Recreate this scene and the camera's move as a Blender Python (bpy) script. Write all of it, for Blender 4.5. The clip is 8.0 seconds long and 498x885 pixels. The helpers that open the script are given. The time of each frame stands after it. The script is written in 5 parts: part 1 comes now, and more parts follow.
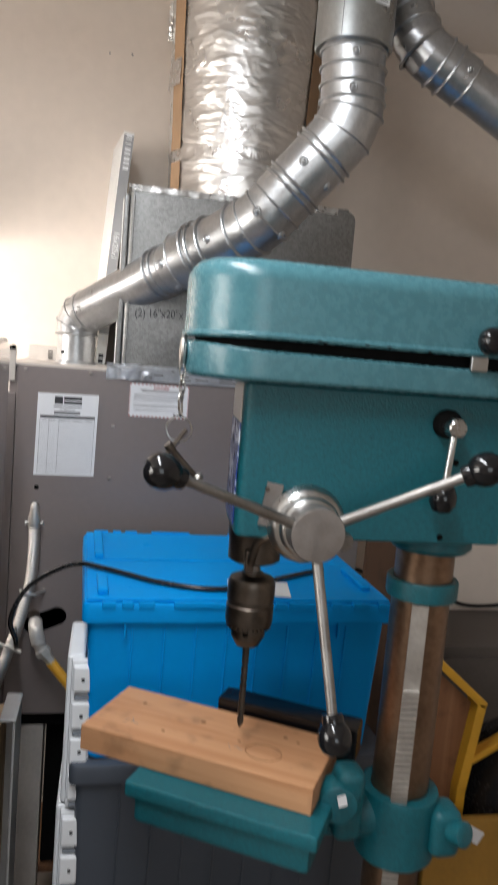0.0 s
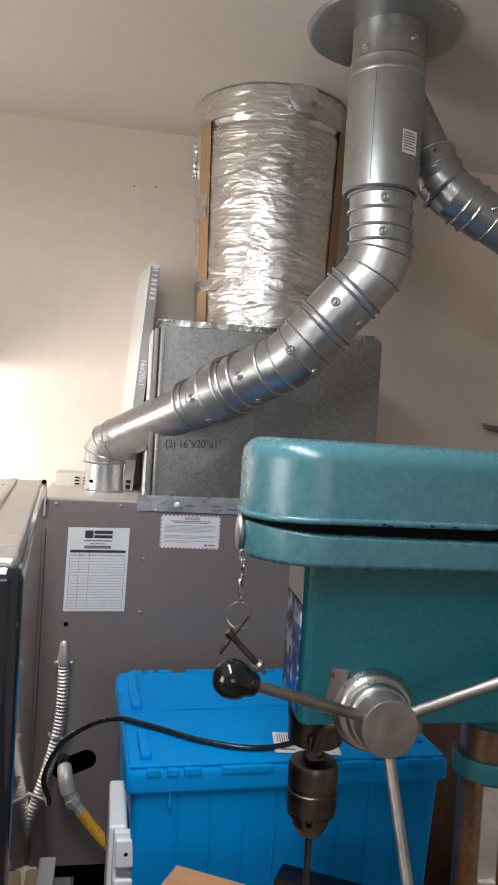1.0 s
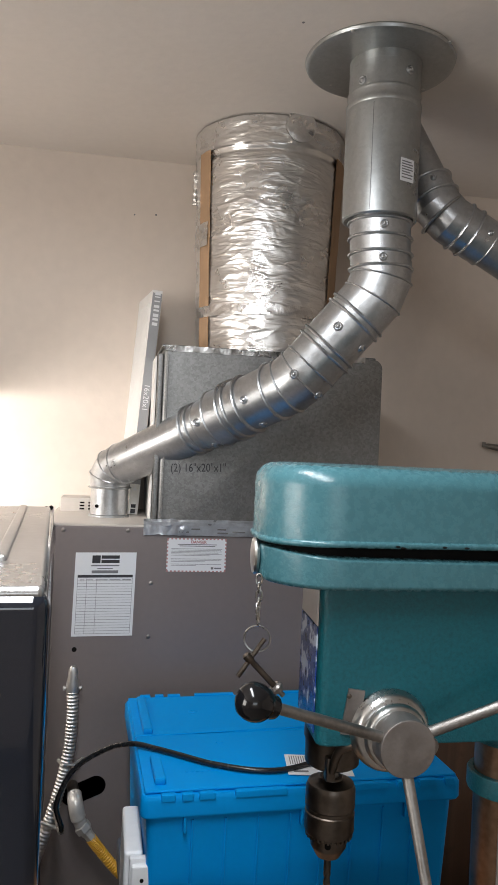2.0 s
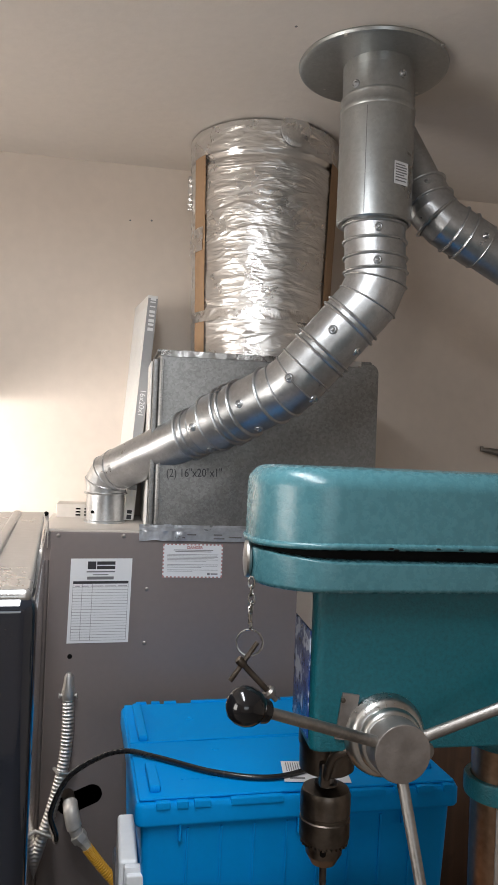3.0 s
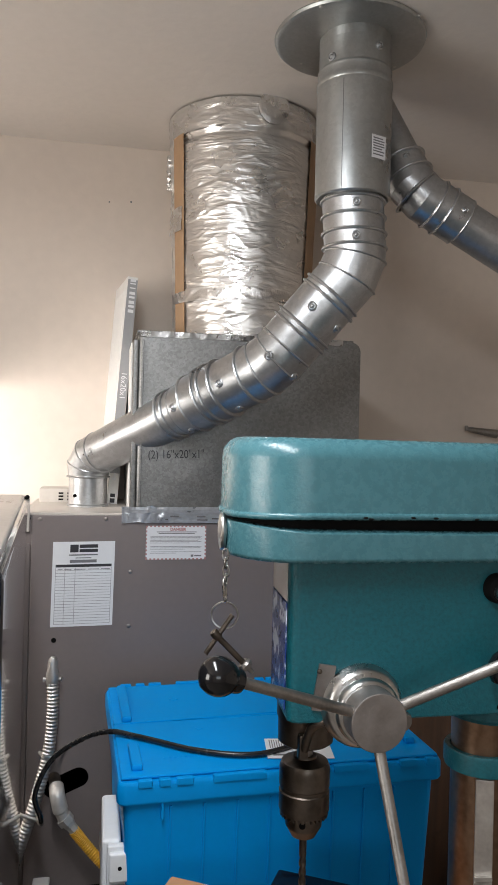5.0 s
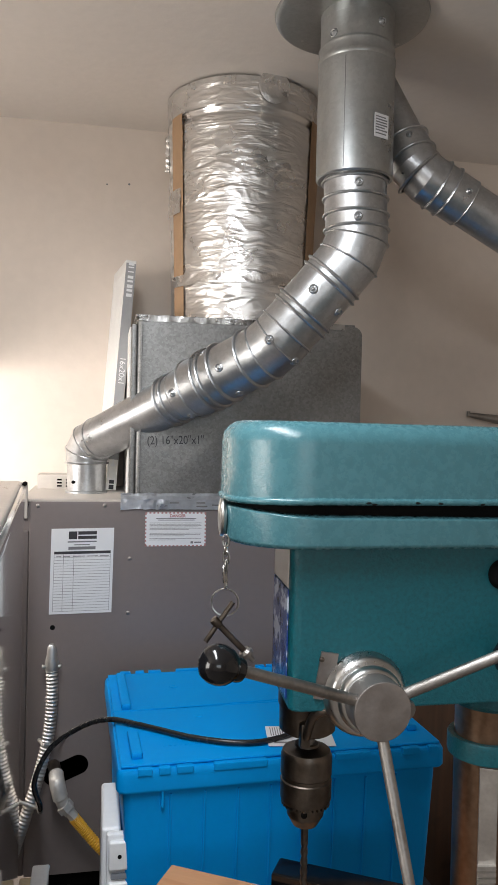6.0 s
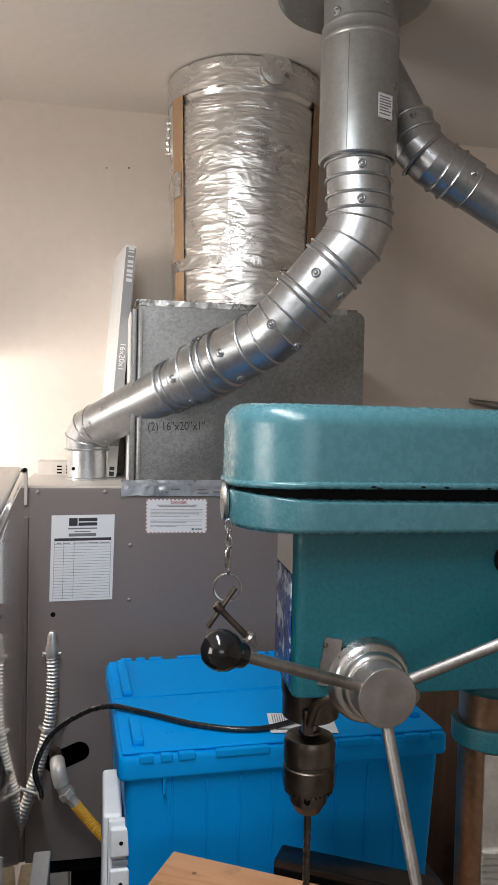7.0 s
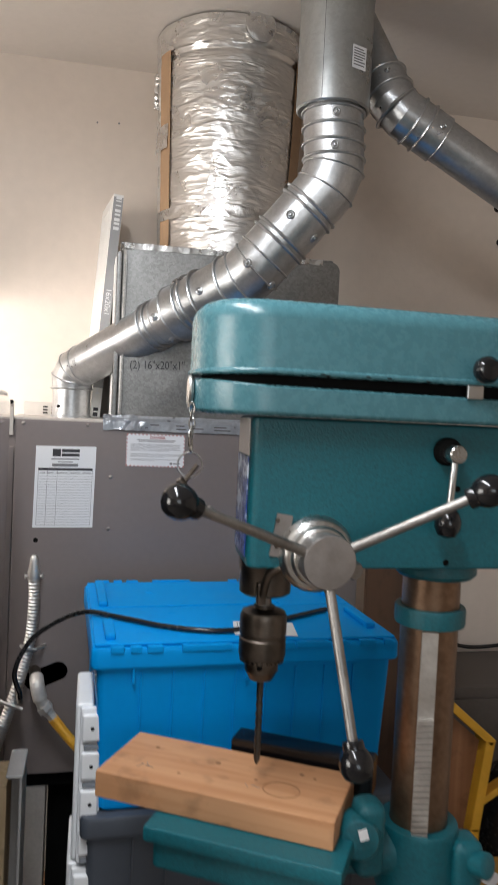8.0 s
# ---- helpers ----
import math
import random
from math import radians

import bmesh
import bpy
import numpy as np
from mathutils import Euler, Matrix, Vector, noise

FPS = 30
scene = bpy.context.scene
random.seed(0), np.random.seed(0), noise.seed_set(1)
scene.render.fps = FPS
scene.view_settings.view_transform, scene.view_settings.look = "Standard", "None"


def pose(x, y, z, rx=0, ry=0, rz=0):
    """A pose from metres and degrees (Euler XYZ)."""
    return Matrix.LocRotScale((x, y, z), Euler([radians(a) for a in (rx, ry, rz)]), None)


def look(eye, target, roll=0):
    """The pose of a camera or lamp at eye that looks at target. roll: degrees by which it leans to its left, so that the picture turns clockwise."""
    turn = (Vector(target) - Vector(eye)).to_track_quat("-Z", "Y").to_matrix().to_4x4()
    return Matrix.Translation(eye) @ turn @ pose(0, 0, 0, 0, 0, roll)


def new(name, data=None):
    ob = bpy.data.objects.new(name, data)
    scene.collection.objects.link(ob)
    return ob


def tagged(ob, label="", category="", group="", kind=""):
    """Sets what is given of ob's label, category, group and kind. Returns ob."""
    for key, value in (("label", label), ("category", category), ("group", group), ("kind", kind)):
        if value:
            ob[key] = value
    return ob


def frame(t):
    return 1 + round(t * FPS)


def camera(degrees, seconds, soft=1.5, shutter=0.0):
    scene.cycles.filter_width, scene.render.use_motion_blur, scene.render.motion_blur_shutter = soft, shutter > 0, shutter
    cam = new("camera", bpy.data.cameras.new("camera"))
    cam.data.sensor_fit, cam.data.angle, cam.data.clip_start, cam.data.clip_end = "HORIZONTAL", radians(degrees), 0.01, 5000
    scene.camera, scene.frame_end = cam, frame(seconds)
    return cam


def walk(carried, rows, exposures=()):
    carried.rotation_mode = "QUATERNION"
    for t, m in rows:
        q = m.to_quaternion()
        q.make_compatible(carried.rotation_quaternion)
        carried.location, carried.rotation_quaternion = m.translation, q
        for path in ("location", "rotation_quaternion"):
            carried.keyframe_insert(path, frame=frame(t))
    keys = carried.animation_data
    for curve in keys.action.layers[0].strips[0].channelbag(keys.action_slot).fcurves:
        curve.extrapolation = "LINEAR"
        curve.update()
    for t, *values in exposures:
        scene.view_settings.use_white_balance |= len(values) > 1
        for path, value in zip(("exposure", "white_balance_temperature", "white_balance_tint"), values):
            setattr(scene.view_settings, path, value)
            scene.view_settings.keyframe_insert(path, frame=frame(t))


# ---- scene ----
cam = camera(36.8, 8.0, soft=0.7, shutter=0.35)
PATH = [
    (0, (0.033, -0.028, 1.47), (0.405, 1.922, 1.227), 4.7),
    (0.2, (0.021, -0.009, 1.498), (0.389, 1.951, 1.344), 4.4),
    (0.5, (0.014, 0.011, 1.551), (0.363, 1.976, 1.432), 4.1),
    (1, (-0.035, 0.015, 1.588), (0.318, 1.983, 1.541), 3.4),
    (1.5, (-0.063, -0.001, 1.595), (0.301, 1.966, 1.585), 2.8),
    (3, (-0.05, 0.006, 1.588), (0.314, 1.972, 1.615), 2.2),
    (3.5, (-0.04, 0.006, 1.583), (0.327, 1.972, 1.615), 2.0),
    (4, (-0.031, 0.006, 1.579), (0.34, 1.971, 1.605), 1.7),
    (4.5, (-0.028, 0.007, 1.572), (0.353, 1.97, 1.587), 1.5),
    (6, (-0.023, 0.031, 1.563), (0.365, 1.993, 1.53), 1.3),
    (6.5, (-0.025, 0.042, 1.561), (0.362, 2.003, 1.512), 1.3),
    (7, (-0.023, 0.045, 1.556), (0.365, 2.006, 1.494), 1.3),
    (7.5, (-0.023, 0.03, 1.532), (0.373, 1.989, 1.453), 1.4),
    (7.8, (-0.012, -0.010, 1.484), (0.394, 1.947, 1.405), 1.7),
    (8, (-0.002, -0.052, 1.44), (0.409, 1.903, 1.356), 2.7),
]
walk(cam, [(t, look(eye, target, roll)) for t, eye, target, roll in PATH], [(0, 0.12), (0.5, 0.02), (1.0, -0.06), (3.0, -0.11), (4.5, -0.06), (6.5, 0.0), (7.5, 0.02), (8, 0.1)])

# ---- world and light ----
world = bpy.data.worlds.new("world")
scene.world = world
world.use_nodes = True
sky = world.node_tree.nodes.new("ShaderNodeTexSky")
sky.sky_type, sky.sun_disc = "NISHITA", False
sky.sun_elevation, sky.sun_rotation = radians(40), radians(200)
background = world.node_tree.nodes["Background"]
world.node_tree.links.new(sky.outputs[0], background.inputs["Color"])
background.inputs["Strength"].default_value = 0.1

CEIL, WALL_N = 2.387, 2.14
ROOM_W, ROOM_E, ROOM_S = -2.3, 2.4, -2.6


def area(name, eye, target, sx, sy, power, colour):
    lamp = bpy.data.lights.new(name, "AREA")
    lamp.shape, lamp.size, lamp.size_y, lamp.energy, lamp.color = "RECTANGLE", sx, sy, power, colour
    ob = new(name, lamp)
    ob.matrix_world = look(eye, target)
    return ob


# light in the two unseen window openings, and the hooded work lamp behind the black cabinet
area("daylight_west", (ROOM_W + 0.03, 0.10, 1.50), (0, 0.10, 1.50), 1.3, 1.0, 42, (1.0, 0.955, 0.90))
# unseen south window, placed to fill the furnace front
area("south_window_fill", (0.05, ROOM_S + 0.03, 1.68), (0.05, 0, 1.3), 1.3, 0.8, 10, (0.84, 0.92, 1.0))
area("work_lamp_tube", (-0.80, 1.62, 1.56), (-0.72, 2.2, 1.44), 0.5, 0.05, 12, (1.0, 0.94, 0.88))
area("batten_tube", (-0.14, 0.40, CEIL - 0.130), (-0.14, 0.40, 0), 0.16, 1.1, 22, (0.93, 0.96, 1.0))

# ---- materials ----


def mat(name, colour, rough=0.5, metal=0.0, var=0.15, scale=8.0, fine=120.0, bump=0.1, bump_scale=None, bump_dist=0.002, rough_var=0.1, coat=0.0, detail=6.0, dark=None):
    """Two scales of variation in colour and roughness, and a fine relief."""
    m = bpy.data.materials.new(name)
    m.use_nodes = True
    nt = m.node_tree
    b = nt.nodes["Principled BSDF"]
    N, L = nt.nodes.new, nt.links.new
    tc = N("ShaderNodeTexCoord")
    n1, n2 = N("ShaderNodeTexNoise"), N("ShaderNodeTexNoise")
    for n, s in ((n1, scale), (n2, fine)):
        L(tc.outputs["Object"], n.inputs["Vector"])
        n.inputs["Scale"].default_value = s
        n.inputs["Detail"].default_value = detail
    mix = N("ShaderNodeMath")
    mix.operation = "MULTIPLY_ADD"
    mix.inputs[1].default_value = 0.65
    L(n1.outputs["Fac"], mix.inputs[0])
    half = N("ShaderNodeMath")
    half.operation = "MULTIPLY"
    half.inputs[1].default_value = 0.35
    L(n2.outputs["Fac"], half.inputs[0])
    L(half.outputs[0], mix.inputs[2])
    ramp = N("ShaderNodeValToRGB")
    lo = dark or [c * (1 - var) for c in colour]
    hi = [min(1, c * (1 + var)) for c in colour]
    ramp.color_ramp.elements[0].position, ramp.color_ramp.elements[1].position = 0.3, 0.7
    ramp.color_ramp.elements[0].color, ramp.color_ramp.elements[1].color = (*lo, 1), (*hi, 1)
    L(mix.outputs[0], ramp.inputs["Fac"])
    L(ramp.outputs["Color"], b.inputs["Base Color"])
    rr = N("ShaderNodeMapRange")
    rr.inputs["From Min"].default_value, rr.inputs["From Max"].default_value = 0.3, 0.7
    rr.inputs["To Min"].default_value, rr.inputs["To Max"].default_value = max(0.02, rough - rough_var), min(1, rough + rough_var)
    L(mix.outputs[0], rr.inputs["Value"])
    L(rr.outputs["Result"], b.inputs["Roughness"])
    b.inputs["Metallic"].default_value = metal
    b.inputs["Coat Weight"].default_value = coat
    if bump:
        n3 = N("ShaderNodeTexNoise")
        L(tc.outputs["Object"], n3.inputs["Vector"])
        n3.inputs["Scale"].default_value = bump_scale or fine
        n3.inputs["Detail"].default_value = 4
        bp = N("ShaderNodeBump")
        bp.inputs["Strength"].default_value, bp.inputs["Distance"].default_value = bump, bump_dist
        L(n3.outputs["Fac"], bp.inputs["Height"])
        L(bp.outputs["Normal"], b.inputs["Normal"])
    return m


def galvanised(name, base, rough, spangle=90.0, contrast=0.25, metal=0.9, bump=0.05):
    """Zinc-coated sheet: crystal flakes of different tone, with dull patches."""
    m = mat(name, base, rough, metal, var=0.12, scale=5.0, fine=60.0, bump=bump, bump_scale=14.0, bump_dist=0.004)
    nt = m.node_tree
    N, L = nt.nodes.new, nt.links.new
    b = nt.nodes["Principled BSDF"]
    source = b.inputs["Base Color"].links[0].from_socket
    tc, v, hsv = N("ShaderNodeTexCoord"), N("ShaderNodeTexVoronoi"), N("ShaderNodeMix")
    wob = N("ShaderNodeTexNoise")
    wob.inputs["Scale"].default_value = spangle * 0.8
    add = N("ShaderNodeMix")
    add.data_type = "VECTOR"
    add.inputs["Factor"].default_value = 0.012
    L(tc.outputs["Object"], add.inputs["A"])
    L(tc.outputs["Object"], wob.inputs["Vector"])
    L(wob.outputs["Color"], add.inputs["B"])
    L(add.outputs["Result"], v.inputs["Vector"])
    v.inputs["Scale"].default_value = spangle
    sep = N("ShaderNodeSeparateColor")
    L(v.outputs["Color"], sep.inputs["Color"])
    mr = N("ShaderNodeMapRange")
    mr.inputs["To Min"].default_value, mr.inputs["To Max"].default_value = 1 - contrast, 1 + contrast
    L(sep.outputs[0], mr.inputs["Value"])
    hsv.data_type, hsv.blend_type = "RGBA", "MULTIPLY"
    hsv.inputs["Factor"].default_value = 1
    L(source, hsv.inputs["A"])
    L(mr.outputs["Result"], hsv.inputs["B"])
    L(hsv.outputs["Result"], b.inputs["Base Color"])
    return m


def wood(name, light, dark, along=0, rings=18.0, rough=0.6):
    m = bpy.data.materials.new(name)
    m.use_nodes = True
    nt = m.node_tree
    b = nt.nodes["Principled BSDF"]
    N, L = nt.nodes.new, nt.links.new
    tc, mp, n1, n2 = N("ShaderNodeTexCoord"), N("ShaderNodeMapping"), N("ShaderNodeTexNoise"), N("ShaderNodeTexNoise")
    s = [rings] * 3
    s[along] = rings * 0.06
    mp.inputs["Scale"].default_value = s
    L(tc.outputs["Object"], mp.inputs["Vector"])
    L(mp.outputs["Vector"], n1.inputs["Vector"])
    n1.inputs["Scale"].default_value, n1.inputs["Detail"].default_value, n1.inputs["Distortion"].default_value = 1.6, 8, 1.2
    L(tc.outputs["Object"], n2.inputs["Vector"])
    n2.inputs["Scale"].default_value, n2.inputs["Detail"].default_value = 26, 5
    ramp = N("ShaderNodeValToRGB")
    ramp.color_ramp.elements[0].position, ramp.color_ramp.elements[1].position = 0.32, 0.62
    ramp.color_ramp.elements[0].color, ramp.color_ramp.elements[1].color = (*dark, 1), (*light, 1)
    L(n1.outputs["Fac"], ramp.inputs["Fac"])
    stain, mul = N("ShaderNodeMapRange"), N("ShaderNodeMix")
    stain.inputs["From Min"].default_value, stain.inputs["From Max"].default_value = 0.3, 0.45
    stain.inputs["To Min"].default_value, stain.inputs["To Max"].default_value = 0.72, 1.0
    L(n2.outputs["Fac"], stain.inputs["Value"])
    mul.data_type, mul.blend_type = "RGBA", "MULTIPLY"
    mul.inputs["Factor"].default_value = 1
    L(ramp.outputs["Color"], mul.inputs["A"])
    L(stain.outputs["Result"], mul.inputs["B"])
    L(mul.outputs["Result"], b.inputs["Base Color"])
    b.inputs["Roughness"].default_value = rough
    bp = N("ShaderNodeBump")
    bp.inputs["Strength"].default_value, bp.inputs["Distance"].default_value = 0.25, 0.001
    L(n1.outputs["Fac"], bp.inputs["Height"])
    L(bp.outputs["Normal"], b.inputs["Normal"])
    return m


def foil_skin():
    """Bright foil facing: long flat creases round the duct and fine crinkle over them."""
    m = bpy.data.materials.new("aluminium_foil")
    m.use_nodes = True
    nt = m.node_tree
    b = nt.nodes["Principled BSDF"]
    N, L = nt.nodes.new, nt.links.new
    tc = N("ShaderNodeTexCoord")
    last = None
    for scale, strength, dist in (((5, 5, 20), 0.60, 0.010), ((14, 14, 56), 0.65, 0.0040), ((110, 110, 130), 0.30, 0.0007)):
        mp, n, bp = N("ShaderNodeMapping"), N("ShaderNodeTexNoise"), N("ShaderNodeBump")
        mp.inputs["Scale"].default_value = scale
        L(tc.outputs["Object"], mp.inputs["Vector"])
        L(mp.outputs["Vector"], n.inputs["Vector"])
        n.inputs["Scale"].default_value, n.inputs["Detail"].default_value, n.inputs["Distortion"].default_value = 1.0, 2, 1.2
        bp.inputs["Strength"].default_value, bp.inputs["Distance"].default_value = strength, dist
        L(n.outputs["Fac"], bp.inputs["Height"])
        if last:
            L(last.outputs["Normal"], bp.inputs["Normal"])
        last = bp
    L(last.outputs["Normal"], b.inputs["Normal"])
    n = N("ShaderNodeTexNoise")
    n.inputs["Scale"].default_value, n.inputs["Detail"].default_value = 14, 6
    L(tc.outputs["Object"], n.inputs["Vector"])
    ramp, rr = N("ShaderNodeValToRGB"), N("ShaderNodeMapRange")
    ramp.color_ramp.elements[0].color, ramp.color_ramp.elements[1].color = (0.66, 0.645, 0.625, 1), (0.84, 0.825, 0.81, 1)
    L(n.outputs["Fac"], ramp.inputs["Fac"])
    L(ramp.outputs["Color"], b.inputs["Base Color"])
    rr.inputs["To Min"].default_value, rr.inputs["To Max"].default_value = 0.20, 0.38
    L(n.outputs["Fac"], rr.inputs["Value"])
    L(rr.outputs["Result"], b.inputs["Roughness"])
    b.inputs["Metallic"].default_value = 0.88
    return m


M = dict(
    wall=mat("wall_paint", (0.67, 0.590, 0.520), 0.75, var=0.07, scale=1.8, fine=30, bump=0.3, bump_scale=60, bump_dist=0.0015),
    ceiling=mat("ceiling_paint", (0.75, 0.695, 0.64), 0.8, var=0.05, scale=1.6, fine=45, bump=0.35, bump_scale=45, bump_dist=0.002),
    floor=mat("concrete_floor", (0.20, 0.175, 0.155), 0.7, var=0.3, scale=3, fine=60, bump=0.3),
    zinc=galvanised("galvanised_pipe", (0.44, 0.452, 0.465), 0.34, 150, 0.07, bump=0.10),
    vent=galvanised("matt_vent_steel", (0.40, 0.415, 0.415), 0.34, 160, 0.05, metal=0.85, bump=0.08),
    oldzinc=galvanised("dull_plenum_steel", (0.225, 0.226, 0.224), 0.43, 210, 0.17, metal=0.75, bump=0.2),
    foil=foil_skin(),
    tape=mat("foil_tape", (0.78, 0.77, 0.76), 0.3, 1.0, var=0.08, scale=14, fine=90, bump=0.6, bump_scale=60, bump_dist=0.004),
    tape_blue=mat("printed_foil_tape", (0.66, 0.69, 0.74), 0.34, 0.5, var=0.25, scale=22, fine=120, bump=0.6, bump_scale=70, bump_dist=0.003),
    kraft=mat("brown_kraft_facing", (0.40, 0.255, 0.150), 0.7, var=0.12, scale=9, fine=70, bump=0.2),
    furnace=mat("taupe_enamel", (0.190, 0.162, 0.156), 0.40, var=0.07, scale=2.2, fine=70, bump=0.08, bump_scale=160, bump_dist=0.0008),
    # pale small parts, and the furnace top lightened for the lamp light on it
    furnace_top=mat("pale_and_lit_metal", (0.50, 0.46, 0.42), 0.45, var=0.12, scale=5, fine=60),
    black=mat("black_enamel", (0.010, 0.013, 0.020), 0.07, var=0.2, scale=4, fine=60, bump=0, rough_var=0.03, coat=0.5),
    # lid grey is raised to carry the white wall's reflection
    lid_sheen=mat("lid_reflection_grey", (0.40, 0.39, 0.38), 0.30, 0.8, var=0.06, scale=4, fine=70, bump=0),
    # near-black for holes and small fittings, also for painted shade in gaps
    void=mat("near_black_and_shade", (0.006, 0.006, 0.006), 0.8, var=0.3),
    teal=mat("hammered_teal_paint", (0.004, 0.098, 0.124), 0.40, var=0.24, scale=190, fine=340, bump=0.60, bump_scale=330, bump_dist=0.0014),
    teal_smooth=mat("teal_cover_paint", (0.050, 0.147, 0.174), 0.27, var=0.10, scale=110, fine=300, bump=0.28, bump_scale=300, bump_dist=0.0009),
    steel=mat("turned_steel", (0.50, 0.50, 0.49), 0.30, 1.0, var=0.08, scale=12, fine=160, bump=0, rough_var=0.08),
    boss=mat("brushed_hub_steel", (0.30, 0.275, 0.26), 0.46, 0.9, var=0.16, scale=40, fine=220, bump=0.1),
    worn_steel=mat("worn_steel", (0.29, 0.275, 0.26), 0.46, 0.95, var=0.28, scale=25, fine=200, bump=0.12),
    chuck=mat("oiled_dark_steel", (0.125, 0.105, 0.088), 0.40, 1.0, var=0.35, scale=28, fine=150, bump=0.1),
    column=mat("browned_column_steel", (0.25, 0.165, 0.11), 0.36, 0.9, var=0.3, scale=9, fine=110, bump=0.05, dark=(0.13, 0.075, 0.045)),
    rack=mat("bright_rack_steel", (0.52, 0.50, 0.47), 0.38, 0.9, var=0.22, scale=30, fine=180, bump=0.1),
    bit=mat("drill_bit_steel", (0.11, 0.10, 0.09), 0.35, 1.0, var=0.2, scale=30),
    bakelite=mat("black_bakelite", (0.006, 0.006, 0.007), 0.15, var=0.2, bump=0.0, rough_var=0.04),
    blue=mat("blue_plastic", (0.0, 0.27, 0.70), 0.46, var=0.05, scale=7, fine=150, bump=0.12, bump_scale=260, bump_dist=0.0006),
    greytote=mat("slate_grey_plastic", (0.060, 0.070, 0.088), 0.5, var=0.12, scale=7, fine=120, bump=0.1),
    white=mat("white_plastic", (0.80, 0.81, 0.82), 0.45, var=0.06, scale=12, fine=90),
    slot=mat("grey_slot", (0.22, 0.24, 0.27), 0.5, var=0.1),
    paper=mat("white_paper", (0.72, 0.73, 0.75), 0.7, var=0.03, scale=20, bump=0.05),
    ink=mat("black_ink", (0.03, 0.03, 0.035), 0.6, var=0.1, bump=0),
    ink_grey=mat("grey_ink", (0.17, 0.17, 0.18), 0.6, var=0.1, bump=0),
    ink_red=mat("red_ink", (0.42, 0.20, 0.20), 0.6, var=0.1, bump=0),
    filterbox=mat("white_filter_card", (0.74, 0.73, 0.71), 0.6, var=0.05, scale=15, bump=0.08),
    filterband=mat("grey_printed_card", (0.30, 0.305, 0.315), 0.55, var=0.08, bump=0.03),
    rubber=mat("black_rubber_cable", (0.016, 0.016, 0.017), 0.24, var=0.2, bump=0.05),
    conduit=mat("flexible_steel_conduit", (0.62, 0.615, 0.60), 0.52, 1.0, var=0.12, scale=30),
    brass=mat("dull_fitting", (0.50, 0.48, 0.45), 0.45, 0.35, var=0.15, scale=30),
    yellow=mat("yellow_coating", (0.72, 0.38, 0.03), 0.42, var=0.1, scale=14, fine=90),
    yellow_wood=mat("ochre_painted_panel", (0.36, 0.19, 0.03), 0.55, var=0.2, scale=9),
    pine=wood("pine_board", (0.53, 0.28, 0.14), (0.43, 0.20, 0.088), 0, 26.0),
    ochre=mat("dark_resin", (0.22, 0.10, 0.04), 0.6, var=0.2, scale=40),
    palewood=wood("pale_plank", (0.62, 0.47, 0.29), (0.50, 0.35, 0.19), 2, 20.0),
    darkwood=wood("brown_panel", (0.20, 0.09, 0.04), (0.11, 0.05, 0.025), 2, 16.0),
    plywood=wood("brown_plywood", (0.34, 0.16, 0.075), (0.22, 0.095, 0.04), 2, 14.0),
    umber=wood("umber_board", (0.095, 0.048, 0.026), (0.06, 0.03, 0.017), 2, 16.0),
    # brown-grey of the shaded wall, on the added low block
    cupboard=mat("wall_shade_brown", (0.10, 0.085, 0.075), 0.55, var=0.25, scale=6),
    alloy=mat("grey_alloy", (0.60, 0.60, 0.60), 0.42, 0.5, var=0.1, scale=15),
    stand=mat("grey_painted_timber", (0.42, 0.39, 0.36), 0.7, var=0.2, scale=10),
    glass=mat("label_film", (0.50, 0.56, 0.66), 0.3, 0.0, var=0.2, scale=42, fine=70, dark=(0.008, 0.045, 0.22)),
)

M["blue"].node_tree.nodes["Principled BSDF"].inputs["Specular IOR Level"].default_value = 0.10
for node in M["glass"].node_tree.nodes:
    if node.bl_idname == "ShaderNodeValToRGB":
        node.color_ramp.elements[0].position, node.color_ramp.elements[1].position = 0.53, 0.57
M["void"].node_tree.nodes["Principled BSDF"].inputs["Specular IOR Level"].default_value = 0.05

# ---- mesh helpers: geometry is written in world metres, objects sit at their thing's base ----
ORIGIN = {}


def thing(name, at, label, category, group="", kind=""):
    ob = new(name)
    ob.empty_display_size = 0.05
    ob.location = at
    ORIGIN[ob.name] = Vector(at)
    return tagged(ob, label, category, group, kind)


def finish(bm, name, material, origin, smooth=True, angle=38):
    bm.transform(Matrix.Translation(-origin))
    bmesh.ops.recalc_face_normals(bm, faces=bm.faces)
    for f in bm.faces:
        f.smooth = smooth
    if smooth:
        for e in bm.edges:
            if len(e.link_faces) == 2 and e.calc_face_angle(0) > radians(angle):
                e.smooth = False
    me = bpy.data.meshes.new(name)
    bm.to_mesh(me)
    bm.free()
    me.materials.append(material)
    return me


def flat_faces(ob):
    """Large flat faces keep their own normal beside a rounded edge."""
    w = ob.modifiers.new("weighted_normal", "WEIGHTED_NORMAL")
    w.keep_sharp, w.mode = True, "FACE_AREA"


def part(name, bm, material, parent, label="", smooth=True, angle=38):
    """One bmesh as one mesh object under a thing or a part."""
    origin = ORIGIN[parent.name]
    ob = new(name, finish(bm, name, material, origin, smooth, angle))
    if smooth:
        flat_faces(ob)
    ob.parent = parent
    ORIGIN[ob.name] = origin
    return tagged(ob, label)


